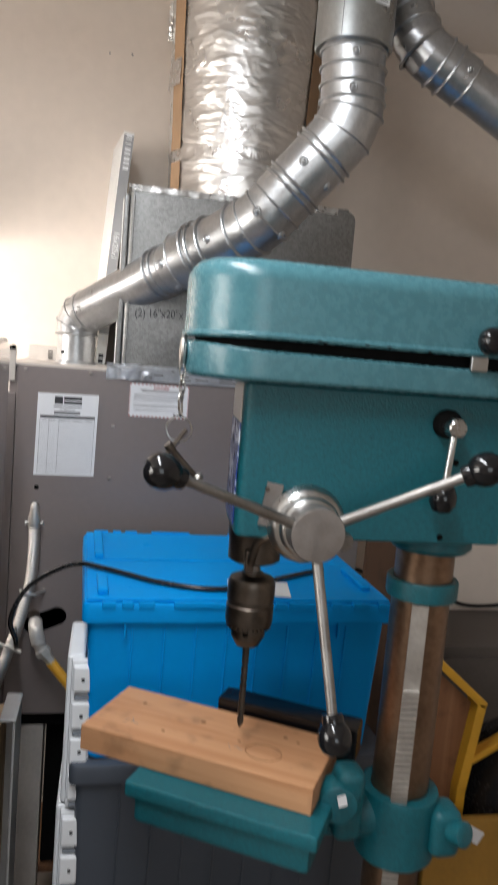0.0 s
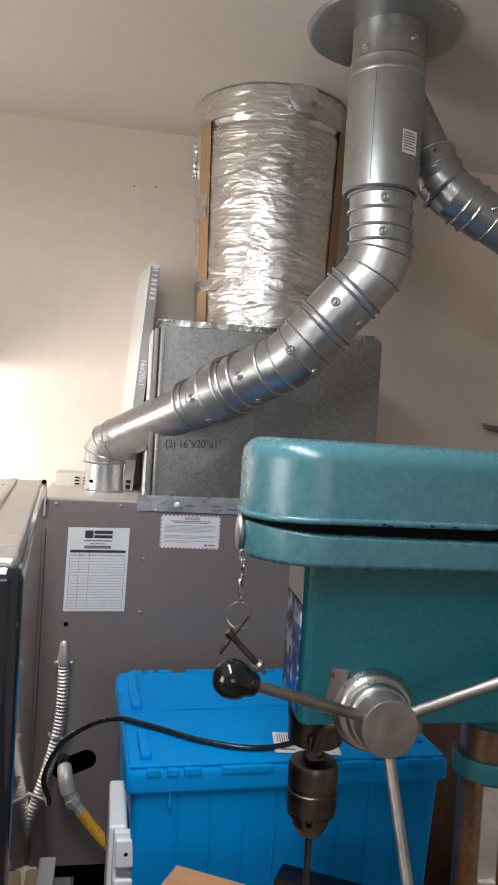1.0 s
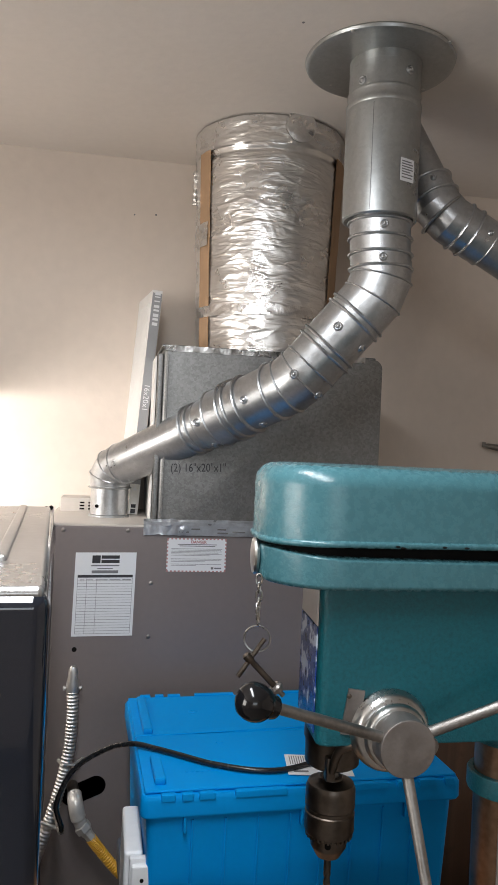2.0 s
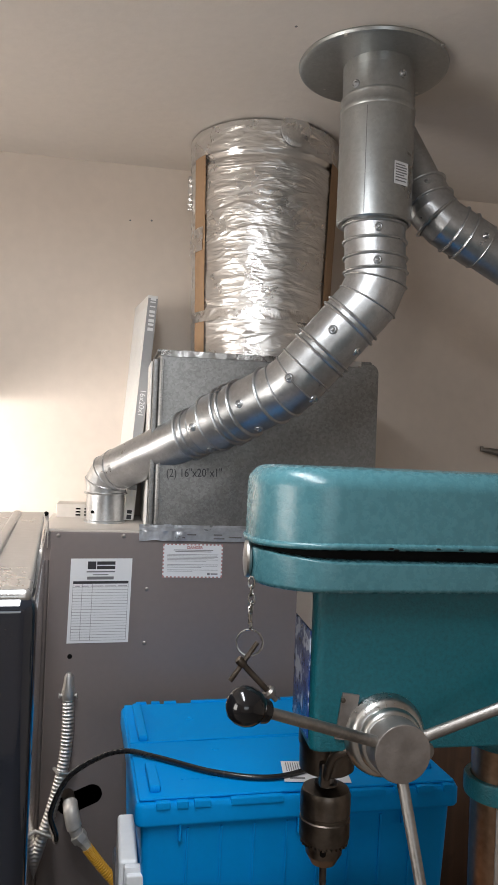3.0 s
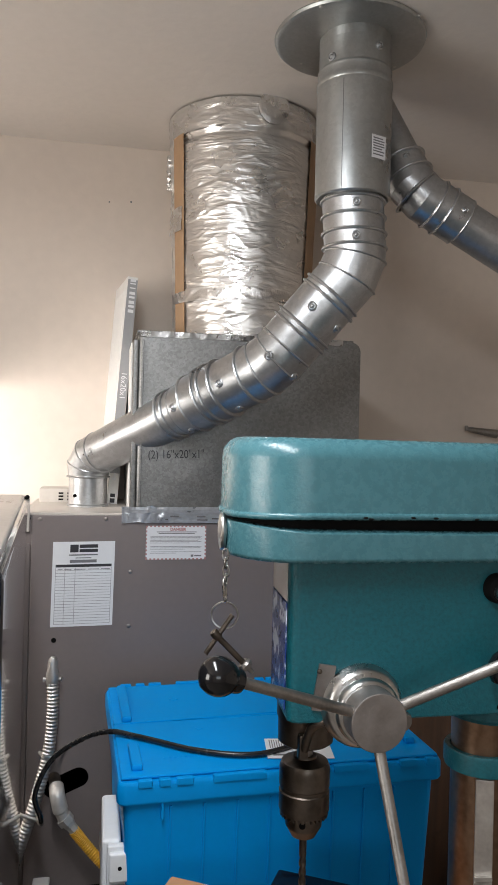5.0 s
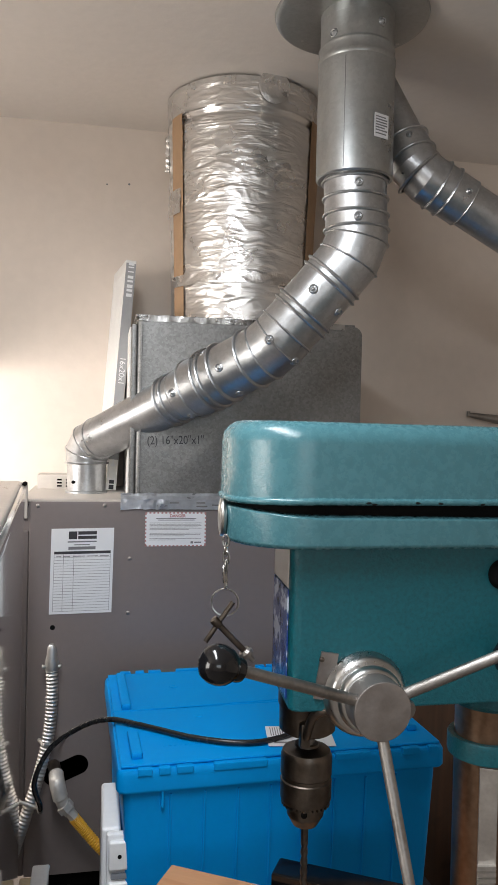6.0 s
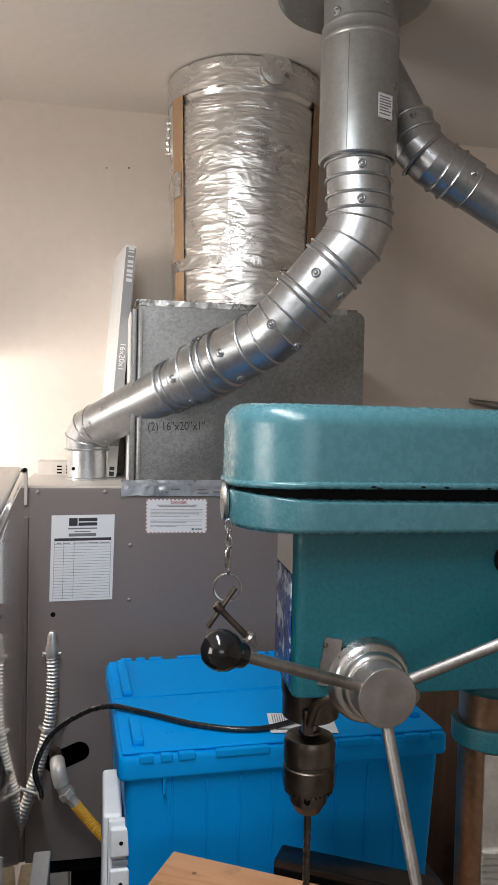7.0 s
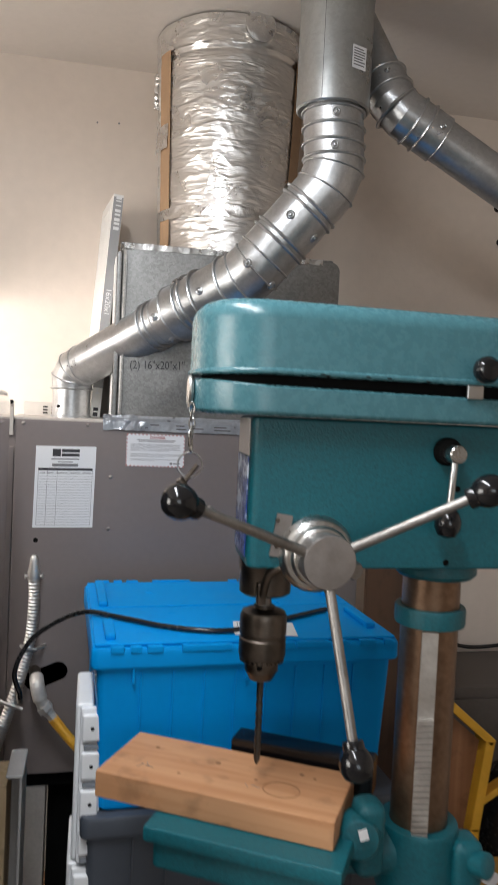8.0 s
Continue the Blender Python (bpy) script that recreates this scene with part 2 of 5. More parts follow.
def solid(name, bm, material, at, label, category="", kind="", group="", smooth=True, angle=38):
    """A thing that is one mesh."""
    at = Vector(at)
    ob = new(name, finish(bm, name, material, at, smooth, angle))
    if smooth:
        flat_faces(ob)
    ob.location = at
    ORIGIN[ob.name] = at
    return tagged(ob, label, category, group, kind)


def box(c, s, bevel=0.0, seg=2, turn=None, bm=None):
    """A box of size s about c, bevelled; turn: degrees about z, or a matrix."""
    b = bmesh.new()
    bmesh.ops.create_cube(b, size=1, matrix=Matrix.Diagonal((*s, 1)))
    if bevel:
        bmesh.ops.bevel(b, geom=b.edges[:], offset=bevel, segments=seg, affect="EDGES", profile=0.5)
    r = turn if isinstance(turn, Matrix) else Matrix.Rotation(radians(turn or 0), 4, "Z")
    b.transform(Matrix.Translation(c) @ r)
    return join(bm, b) if bm else b


def join(a, b):
    me = bpy.data.meshes.new("tmp")
    b.to_mesh(me)
    b.free()
    a.from_mesh(me)
    bpy.data.meshes.remove(me)
    return a


def many(*bms):
    a = bms[0]
    for b in bms[1:]:
        join(a, b)
    return a


def axis_frame(d):
    return Vector(d).normalized().to_track_quat("Z", "Y").to_matrix().to_4x4()


def lathe(base, axis, profile, n=40, cap=True):
    """Turned shape: profile of (radius, height along the axis) from base."""
    b = bmesh.new()
    m = Matrix.Translation(base) @ axis_frame(axis)
    rings = []
    for r, h in profile:
        rings.append([b.verts.new(m @ Vector((r * math.cos(2 * math.pi * i / n), r * math.sin(2 * math.pi * i / n), h))) for i in range(n)])
    for p, q in zip(rings, rings[1:]):
        for i in range(n):
            b.faces.new((p[i], p[(i + 1) % n], q[(i + 1) % n], q[i]))
    if cap:
        b.faces.new(rings[0][::-1])
        b.faces.new(rings[-1])
    return b


def tube(pts, r, n=16, cap=True):
    """A round tube along pts; r: one radius or one for each point."""
    pts = [Vector(p) for p in pts]
    rs = r if isinstance(r, (list, tuple)) else [r] * len(pts)
    b = bmesh.new()
    t = (pts[1] - pts[0]).normalized()
    side = t.orthogonal().normalized()
    rings = []
    for i, p in enumerate(pts):
        a = (pts[min(i + 1, len(pts) - 1)] - pts[max(i - 1, 0)]).normalized()
        side = (side - a * side.dot(a)).normalized()
        up = a.cross(side)
        rings.append([b.verts.new(p + rs[i] * (side * math.cos(2 * math.pi * k / n) + up * math.sin(2 * math.pi * k / n))) for k in range(n)])
    for p, q in zip(rings, rings[1:]):
        for k in range(n):
            b.faces.new((p[k], p[(k + 1) % n], q[(k + 1) % n], q[k]))
    if cap:
        b.faces.new(rings[0][::-1])
        b.faces.new(rings[-1])
    return b


def spline(pts, n=12):
    """Catmull-Rom points through pts."""
    P = [Vector(p) for p in pts]
    P = [2 * P[0] - P[1], *P, 2 * P[-1] - P[-2]]
    out = []
    for i in range(1, len(P) - 2):
        for k in range(n):
            t = k / n
            a, b, c, d = P[i - 1:i + 3]
            out.append(0.5 * (2 * b + (c - a) * t + (2 * a - 5 * b + 4 * c - d) * t * t + (3 * b - a - 3 * c + d) * t ** 3))
    return out + [P[-2]]


def prism(outline, z0, z1, bevel=0.0, seg=3, top_only=True):
    """An upright prism over a plan outline, its top edge rounded."""
    b = bmesh.new()
    lo = [b.verts.new((x, y, z0)) for x, y in outline]
    hi = [b.verts.new((x, y, z1)) for x, y in outline]
    n = len(outline)
    for i in range(n):
        b.faces.new((lo[i], lo[(i + 1) % n], hi[(i + 1) % n], hi[i]))
    b.faces.new(lo[::-1])
    b.faces.new(hi)
    if bevel:
        es = [e for e in b.edges if all(v in hi for v in e.verts) or (not top_only and all(v in lo for v in e.verts))]
        bmesh.ops.bevel(b, geom=es, offset=bevel, segments=seg, affect="EDGES", profile=0.5)
    return b


def rounded(x0, x1, y0, y1, r, z0, z1, fillet, foot=0.0):
    """A guard shape: plan outline carried up, its top edge turned over in a wide fillet, its foot in a small one."""
    b = bmesh.new()
    steps = []
    if foot:
        steps += [(foot * (1 - math.sin(k * math.pi / 6)), z0 + foot * (1 - math.cos(k * math.pi / 6))) for k in range(4)]
    else:
        steps.append((0.0, z0))
    steps += [(fillet * (1 - math.cos(k * math.pi / 14)), z1 - fillet + fillet * math.sin(k * math.pi / 14)) for k in range(8)]
    loops = [[b.verts.new((x, y, z)) for x, y in cover_outline(x0 + i, x1 - i, y0 + i, y1 - i, r - i)] for i, z in steps]
    n = len(loops[0])
    for p, q in zip(loops, loops[1:]):
        for i in range(n):
            b.faces.new((p[i], p[(i + 1) % n], q[(i + 1) % n], q[i]))
    b.faces.new(loops[0][::-1])
    b.faces.new(loops[-1])
    return b


def text_bm(words, size, m, depth=0.0004, bold=0.0):
    """Lettering in the built-in font as a mesh, laid by the matrix m (x along the line, z out of the surface)."""
    cu = bpy.data.curves.new("lettering", "FONT")
    cu.body, cu.size, cu.extrude, cu.offset = words, size, depth, bold
    cu.align_x, cu.align_y = "CENTER", "CENTER"
    ob = bpy.data.objects.new("lettering", cu)
    scene.collection.objects.link(ob)
    me = bpy.data.meshes.new_from_object(ob.evaluated_get(bpy.context.evaluated_depsgraph_get()))
    bpy.data.objects.remove(ob)
    bpy.data.curves.remove(cu)
    b = bmesh.new()
    b.from_mesh(me)
    bpy.data.meshes.remove(me)
    b.transform(m)
    return b


def plate(m, x0, x1, y0, y1, h=0.0006):
    """A thin flat bar in the plane of m."""
    b = bmesh.new()
    bmesh.ops.create_cube(b, size=1, matrix=m @ Matrix.Translation(((x0 + x1) / 2, (y0 + y1) / 2, h / 2)) @ Matrix.Diagonal((x1 - x0, y1 - y0, h, 1)))
    return b


def facing(x, y, z, turn=0.0):
    """A plane that looks along -y, its x to the right and its y up; turn: degrees in its own plane."""
    return Matrix.Translation((x, y, z)) @ Matrix.Rotation(radians(90), 4, "X") @ Matrix.Rotation(radians(turn), 4, "Z")

# ---- the room ----
T = 0.12


def walls():
    n = box(((ROOM_W + ROOM_E) / 2, WALL_N + T / 2, CEIL / 2), (ROOM_E - ROOM_W, T, CEIL))
    solid("wall_north", n, M["wall"], (0, WALL_N, 0), "off-white painted plaster wall behind the furnace", "wall", "structure", smooth=False)
    e = box((ROOM_E + T / 2, (ROOM_S + WALL_N) / 2, CEIL / 2), (T, WALL_N - ROOM_S, CEIL))
    solid("wall_east", e, M["wall"], (ROOM_E, 0, 0), "off-white painted plaster wall", "wall", "structure", smooth=False)
    y0, y1, z0, z1 = -0.60, 0.80, 0.95, 2.05
    w = many(box((ROOM_W - T / 2, (ROOM_S + y0) / 2, CEIL / 2), (T, y0 - ROOM_S, CEIL)), box((ROOM_W - T / 2, (WALL_N + y1) / 2, CEIL / 2), (T, WALL_N - y1, CEIL)),
             box((ROOM_W - T / 2, (y0 + y1) / 2, z0 / 2), (T, y1 - y0, z0)), box((ROOM_W - T / 2, (y0 + y1) / 2, (z1 + CEIL) / 2), (T, y1 - y0, CEIL - z1)))
    solid("wall_west", w, M["wall"], (ROOM_W, 0, 0), "off-white painted wall with a window", "wall", "structure", smooth=False)
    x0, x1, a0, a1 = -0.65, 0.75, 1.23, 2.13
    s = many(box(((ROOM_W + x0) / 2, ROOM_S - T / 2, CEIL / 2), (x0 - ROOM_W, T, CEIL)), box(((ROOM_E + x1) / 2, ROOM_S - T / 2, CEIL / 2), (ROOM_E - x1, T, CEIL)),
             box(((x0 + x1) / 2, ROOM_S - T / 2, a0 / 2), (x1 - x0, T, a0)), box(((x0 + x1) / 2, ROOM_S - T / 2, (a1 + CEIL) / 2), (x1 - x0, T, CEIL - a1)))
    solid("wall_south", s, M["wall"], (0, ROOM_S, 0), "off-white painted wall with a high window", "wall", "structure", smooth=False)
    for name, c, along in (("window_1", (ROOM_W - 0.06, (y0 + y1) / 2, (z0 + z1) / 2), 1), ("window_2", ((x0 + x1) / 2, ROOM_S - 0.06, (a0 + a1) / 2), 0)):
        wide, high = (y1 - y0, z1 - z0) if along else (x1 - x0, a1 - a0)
        win = thing(name, c, "white framed daylight window" if along else "white framed high window, unseen, for fill light", "window", kind="structure")
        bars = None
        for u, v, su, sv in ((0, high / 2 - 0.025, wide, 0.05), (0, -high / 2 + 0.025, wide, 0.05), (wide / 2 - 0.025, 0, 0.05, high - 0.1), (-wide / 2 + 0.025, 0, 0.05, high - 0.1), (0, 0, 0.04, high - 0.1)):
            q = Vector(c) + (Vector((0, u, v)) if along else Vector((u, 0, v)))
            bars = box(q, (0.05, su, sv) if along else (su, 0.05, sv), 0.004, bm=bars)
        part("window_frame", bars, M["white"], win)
    f = box(((ROOM_W + ROOM_E) / 2, (ROOM_S + WALL_N) / 2, -0.05), (ROOM_E - ROOM_W + 0.24, WALL_N - ROOM_S + 0.24, 0.1))
    solid("floor", f, M["floor"], (0, 0, 0), "worn grey concrete floor", "floor", "structure", smooth=False)
    c = box(((ROOM_W + ROOM_E) / 2, (ROOM_S + WALL_N) / 2, CEIL + 0.05), (ROOM_E - ROOM_W + 0.24, WALL_N - ROOM_S + 0.24, 0.1))
    solid("ceiling", c, M["ceiling"], (0, 0, CEIL), "white painted plaster ceiling", "ceiling", "structure", smooth=False)


walls()

# ---- furnace ----
FX0, FX1, FY0, FY1, FZ0, FZ1 = -0.191, 0.66, 1.71, 2.10, 0.575, 1.40


def furnace():
    t = thing("furnace", (0.24, 1.92, FZ0), "taupe enamelled sheet-metal furnace cabinet on a timber stand", "furnace")
    part("cabinet_body", box(((FX0 + FX1) / 2, (FY0 + FY1) / 2 + 0.002, (FZ0 + FZ1) / 2), (FX1 - FX0 - 0.004, FY1 - FY0 - 0.004, FZ1 - FZ0 - 0.004), 0.003), M["furnace"], t)
    part("front_panel", box(((FX1 - 0.171) / 2, FY0 - 0.001, (FZ0 + FZ1) / 2), (FX1 + 0.171, 0.006, FZ1 - FZ0 - 0.004), 0.002), M["furnace"], t, "large plain front panel")
    part("corner_flange", box((FX0 + 0.009, FY0 + 0.000, (FZ0 + FZ1) / 2 - 0.03), (0.018, 0.006, FZ1 - FZ0 - 0.07), 0.002), M["furnace"], t)
    part("top_panel", box(((FX0 + FX1) / 2, (FY0 + FY1) / 2, FZ1 + 0.0), (FX1 - FX0 + 0.004, FY1 - FY0, 0.006), 0.002), M["furnace_top"], t, "top panel, lamp light put into its pale colour")
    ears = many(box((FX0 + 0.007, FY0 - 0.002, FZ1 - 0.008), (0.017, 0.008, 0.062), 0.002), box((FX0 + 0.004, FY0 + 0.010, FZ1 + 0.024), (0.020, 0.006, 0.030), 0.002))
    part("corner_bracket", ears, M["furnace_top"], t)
    for x, z in ((FX0 - 0.002, FZ1 + 0.034), (FX0 + 0.008, FZ1 + 0.036), (FX0 + 0.012, FZ1 - 0.010)):
        part("bracket_bolt", lathe((x, FY0 + 0.008, z), (0, -1, 0), [(0.005, 0), (0.005, 0.006), (0.003, 0.008)], 12), M["void"], t)
    for x, z in ((-0.154, 1.389), (-0.012, 1.390), (0.044, 1.272), (0.043, 1.151), (0.60, 1.30)):
        part("screw", lathe((x, FY0 - 0.003, z), (0, -1, 0), [(0.0048, 0), (0.0048, 0.0012), (0.0035, 0.0022), (0.001, 0.0025)], 14), M["boss"], t)
    part("screw_hole", lathe((-0.119, FY0 - 0.0035, 1.123), (0, -1, 0), [(0.0055, 0), (0.0055, 0.001)], 16), M["void"], t, "small dark hole")
    # long slot of the gas inlet
    sl = bmesh.new()
    m = facing(-0.085, FY0 - 0.0045, 0.808) @ Matrix.Rotation(radians(22), 4, "Z")
    ring = []
    for i in range(32):
        a = 2 * math.pi * i / 32
        ring.append(sl.verts.new(m @ Vector((0.022 * math.cos(a) + (0.028 if math.cos(a) > 0 else -0.028), 0.022 * math.sin(a), 0))))
    sl.faces.new(ring)
    bmesh.ops.solidify(sl, geom=sl.faces[:], thickness=0.001)
    part("inlet_slot", sl, M["void"], t, "dark oval opening")
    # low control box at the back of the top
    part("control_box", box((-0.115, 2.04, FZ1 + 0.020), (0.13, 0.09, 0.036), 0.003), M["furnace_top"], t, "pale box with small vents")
    for i in range(2):
        for k in range(3):
            part("vent_slot", box((-0.125 + 0.022 * i, 1.9945, FZ1 + 0.026 - 0.008 * k), (0.012, 0.003, 0.004)), M["void"], t)


def stand():
    t = thing("furnace_stand", (0.24, 1.92, 0), "grey painted timber stand under the furnace", "stand")
    for x in (-0.105, 0.60):
        for y in (1.76, 2.08):
            part("leg", box((x, y, 0.268), (0.055, 0.06, 0.535), 0.004), M["stand"], t)
    # rails near-black: under-furnace shade put into their colour
    for y in (1.76, 2.08):
        part("rail", box((0.245, y, 0.555), (0.80, 0.06, 0.038), 0.003), M["void"], t)
    part("shelf", box((0.245, 1.92, 0.12), (0.74, 0.28, 0.02), 0.003), M["darkwood"], t)
    # added near-black block standing for the shade under the furnace
    solid("furnace_shade_block", box((0.245, 1.92, 0.325), (0.64, 0.26, 0.39), 0.006), M["void"], (0.245, 1.92, 0.13), "near-black block for the shade under the furnace", "box")


def service_card():
    m = facing(-0.059, FY0 - 0.0045, 1.2465, 0.9)
    # sheared sheet stuck a little askew
    m = m @ Matrix(((1, 0.03, 0, 0), (0, 1, 0, 0), (0, 0, 1, 0), (0, 0, 0, 1)))
    w, h = 0.067, 0.0935
    t = thing("service_card", (-0.059, FY0 - 0.004, 1.153), "white paper service record card with ruled lines, taped on furnace", "paper")
    part("sheet", plate(m, -w, w, -h, h, 0.0007), M["paper"], t, smooth=False)
    n = m @ Matrix.Translation((0, 0, 0.0007))
    part("logo_block", many(plate(n, -0.030, -0.012, 0.070, 0.087, 0.0003), plate(n, -0.010, 0.030, 0.0795, 0.087, 0.0003), plate(n, -0.010, 0.030, 0.070, 0.077, 0.0003)), M["ink"], t, smooth=False)
    part("print_block", many(plate(n, -0.032, 0.030, 0.0628, 0.0655, 0.0003), plate(n, -0.018, 0.016, 0.0565, 0.0585, 0.0003), plate(n, -0.030, 0.028, 0.0470, 0.0535, 0.0003)), M["ink_grey"], t, smooth=False)
    part("heading_bar", plate(n, -0.060, 0.061, 0.0375, 0.0435, 0.0003), M["ink"], t, smooth=False)
    part("written_entry", many(*[plate(n, a, b, 0.0318, 0.0332, 0.0003) for a, b in ((-0.055, -0.045), (-0.041, -0.026), (-0.020, 0.006), (0.010, 0.034), (0.038, 0.058))]), M["ink_grey"], t, smooth=False)
    lines = [plate(n, -0.060, 0.061, y, y + 0.0006, 0.0003) for y in np.linspace(-0.088, 0.030, 20)]
    lines += [plate(n, x, x + 0.0007, -0.088, 0.037, 0.0003) for x in (-0.060, -0.040, -0.018, 0.0603)]
    for rule in lines:
        part("ruled_line", rule, M["ink_grey"], t, smooth=False)


def warning_label():
    m = facing(0.145, FY0 - 0.0045, 1.337)
    w, h = 0.068, 0.038
    t = thing("warning_label", (0.145, FY0 - 0.004, 1.299), "white warning label with notched red edge, stuck on furnace", "label")
    part("sheet", plate(m, -w, w, -h, h, 0.0006), M["paper"], t, smooth=False)
    n = m @ Matrix.Translation((0, 0, 0.0006))
    edge = []
    for i in range(16):
        x = -w + 0.0022 + i * (2 * w - 0.004) / 15
        edge += [plate(n, x - 0.0022, x + 0.0022, y - 0.0015, y + 0.0015, 0.0003) for y in (-h + 0.0012, h - 0.0012)]
    for i in range(9):
        y = -h + 0.004 + i * (2 * h - 0.008) / 8
        edge += [plate(n, x - 0.0015, x + 0.0015, y - 0.0022, y + 0.0022, 0.0003) for x in (-w + 0.0012, w - 0.0012)]
    part("notched_edge", many(*edge), M["ink_red"], t, smooth=False)
    part("heading", text_bm("DANGER", 0.0088, n @ Matrix.Translation((0.004, 0.0300, 0.0003)), 0.0002, 0.0004), M["ink_red"], t, smooth=False)
    rows = [plate(n, -0.044, 0.046, 0.0235, 0.0252, 0.0003), plate(n, -0.040, 0.042, 0.0200, 0.0217, 0.0003)]
    rows += [plate(n, -0.058, b, y, y + 0.0008, 0.0003) for y, b in ((0.014, 0.058), (0.011, 0.056), (0.008, 0.058), (0.005, 0.05), (0.002, 0.058), (-0.001, 0.03), (-0.009, 0.058), (-0.012, 0.056), (-0.015, 0.02), (-0.021, 0.058), (-0.024, 0.0))]
    rows += [plate(n, 0.034, 0.040, -0.032, -0.027, 0.0003), plate(n, 0.042, 0.058, -0.031, -0.028, 0.0003)]
    part("print_block", many(*rows), M["ink_grey"], t, smooth=False)


def conduit():
    t = thing("flexible_conduit", (-0.118, FY0 - 0.03, 0.5), "ribbed flexible steel conduit with clamp fitting", "conduit")
    path = spline([(-0.118, 1.683, 1.045), (-0.116, 1.680, 0.985), (-0.121, 1.676, 0.905), (-0.140, 1.668, 0.815), (-0.164, 1.662, 0.735), (-0.192, 1.66, 0.64), (-0.205, 1.665, 0.52)], 60)
    # ribs by the length along the hose
    d, pts, rs = 0.0, [], []
    for a, b in zip(path, path[1:]):
        pts.append(a)
        rs.append(0.0122 + 0.0012 * math.sin(d / 0.0078 * 2 * math.pi))
        d += (b - a).length
    part("hose", tube(pts, rs, 18), M["conduit"], t, angle=80)
    part("connector", lathe((-0.118, 1.684, 1.035), (0, 0, 1), [(0.013, 0), (0.0145, 0.004), (0.0145, 0.020), (0.011, 0.034), (0.010, 0.05), (0.0055, 0.058)], 20), M["conduit"], t)
    for s in (-1, 1):
        part("clamp_screw", lathe((-0.118 + s * 0.013, 1.682, 1.045), (s, -0.2, 0), [(0.004, 0), (0.004, 0.004), (0.0055, 0.004), (0.0055, 0.007)], 12), M["conduit"], t)
    part("strap", tube([(-0.142, 1.694, 0.883), (-0.128, 1.660, 0.884), (-0.108, 1.668, 0.882), (-0.09, 1.704, 0.880)], 0.004, 8), M["conduit"], t)
    part("hanger", tube([(-0.21, 1.70, 0.778), (-0.175, 1.648, 0.772), (-0.130, 1.646, 0.755)], 0.004, 10), M["conduit"], t)


def gas_line():
    t = thing("gas_connector", (-0.03, 1.66, 0.6), "yellow coated gas connector with grey elbow fitting", "gas line")
    part("nipple", tube([(-0.112, 1.72, 0.822), (-0.103, 1.655, 0.815)], 0.013, 18), M["chuck"], t)
    part("elbow", tube(spline([(-0.104, 1.668, 0.818), (-0.100, 1.645, 0.808), (-0.094, 1.640, 0.785), (-0.086, 1.640, 0.765)], 8), [0.0160] * 19 + [0.0135] * 6, 20), M["brass"], t)
    d = Vector((0.036, 0, -0.046)).normalized()
    part("nut", lathe((-0.087, 1.64, 0.766), d, [(0.013, 0), (0.0175, 0.002), (0.0175, 0.016), (0.013, 0.018), (0.013, 0.024), (0.011, 0.026), (0.011, 0.042)], 6), M["brass"], t, angle=20)
    path = spline([(-0.064, 1.64, 0.735), (-0.045, 1.64, 0.710), (-0.015, 1.635, 0.676), (0.02, 1.625, 0.645), (0.06, 1.615, 0.62)], 40)
    part("yellow_hose", tube(path, [0.0112 + 0.0009 * math.sin(i * 1.35) for i in range(len(path))], 16), M["yellow"], t, "yellow coated ribbed hose", angle=80)


def cable():
    path = spline([(-0.150, 1.69, 0.800), (-0.140, 1.60, 0.815), (-0.122, 1.46, 0.845), (-0.118, 1.41, 0.880), (-0.128, 1.40, 0.927), (-0.101, 1.40, 0.987), (-0.046, 1.375, 1.033), (0.0, 1.335, 1.0585), (0.043, 1.309, 1.0585), (0.08, 1.282, 1.0580), (0.124, 1.247, 1.0580), (0.168, 1.223, 1.0580), (0.203, 1.211, 1.0580), (0.24, 1.209, 1.0580), (0.277, 1.221, 1.0580), (0.31, 1.238, 1.0590), (0.37, 1.28, 1.0590), (0.46, 1.34, 1.0580)], 14)
    solid("power_cable", tube(path, 0.0046, 12), M["rubber"], (0.0, 1.4, 1.05), "black rubber power cable lying over the blue tote", "cable")


furnace()
stand()
service_card()
warning_label()
conduit()
gas_line()

# ---- plenum, filter, ducts ----
PX0, PX1, PY0, PY1, PZ1 = 0.050, 0.578, 1.722, 2.09, 1.812


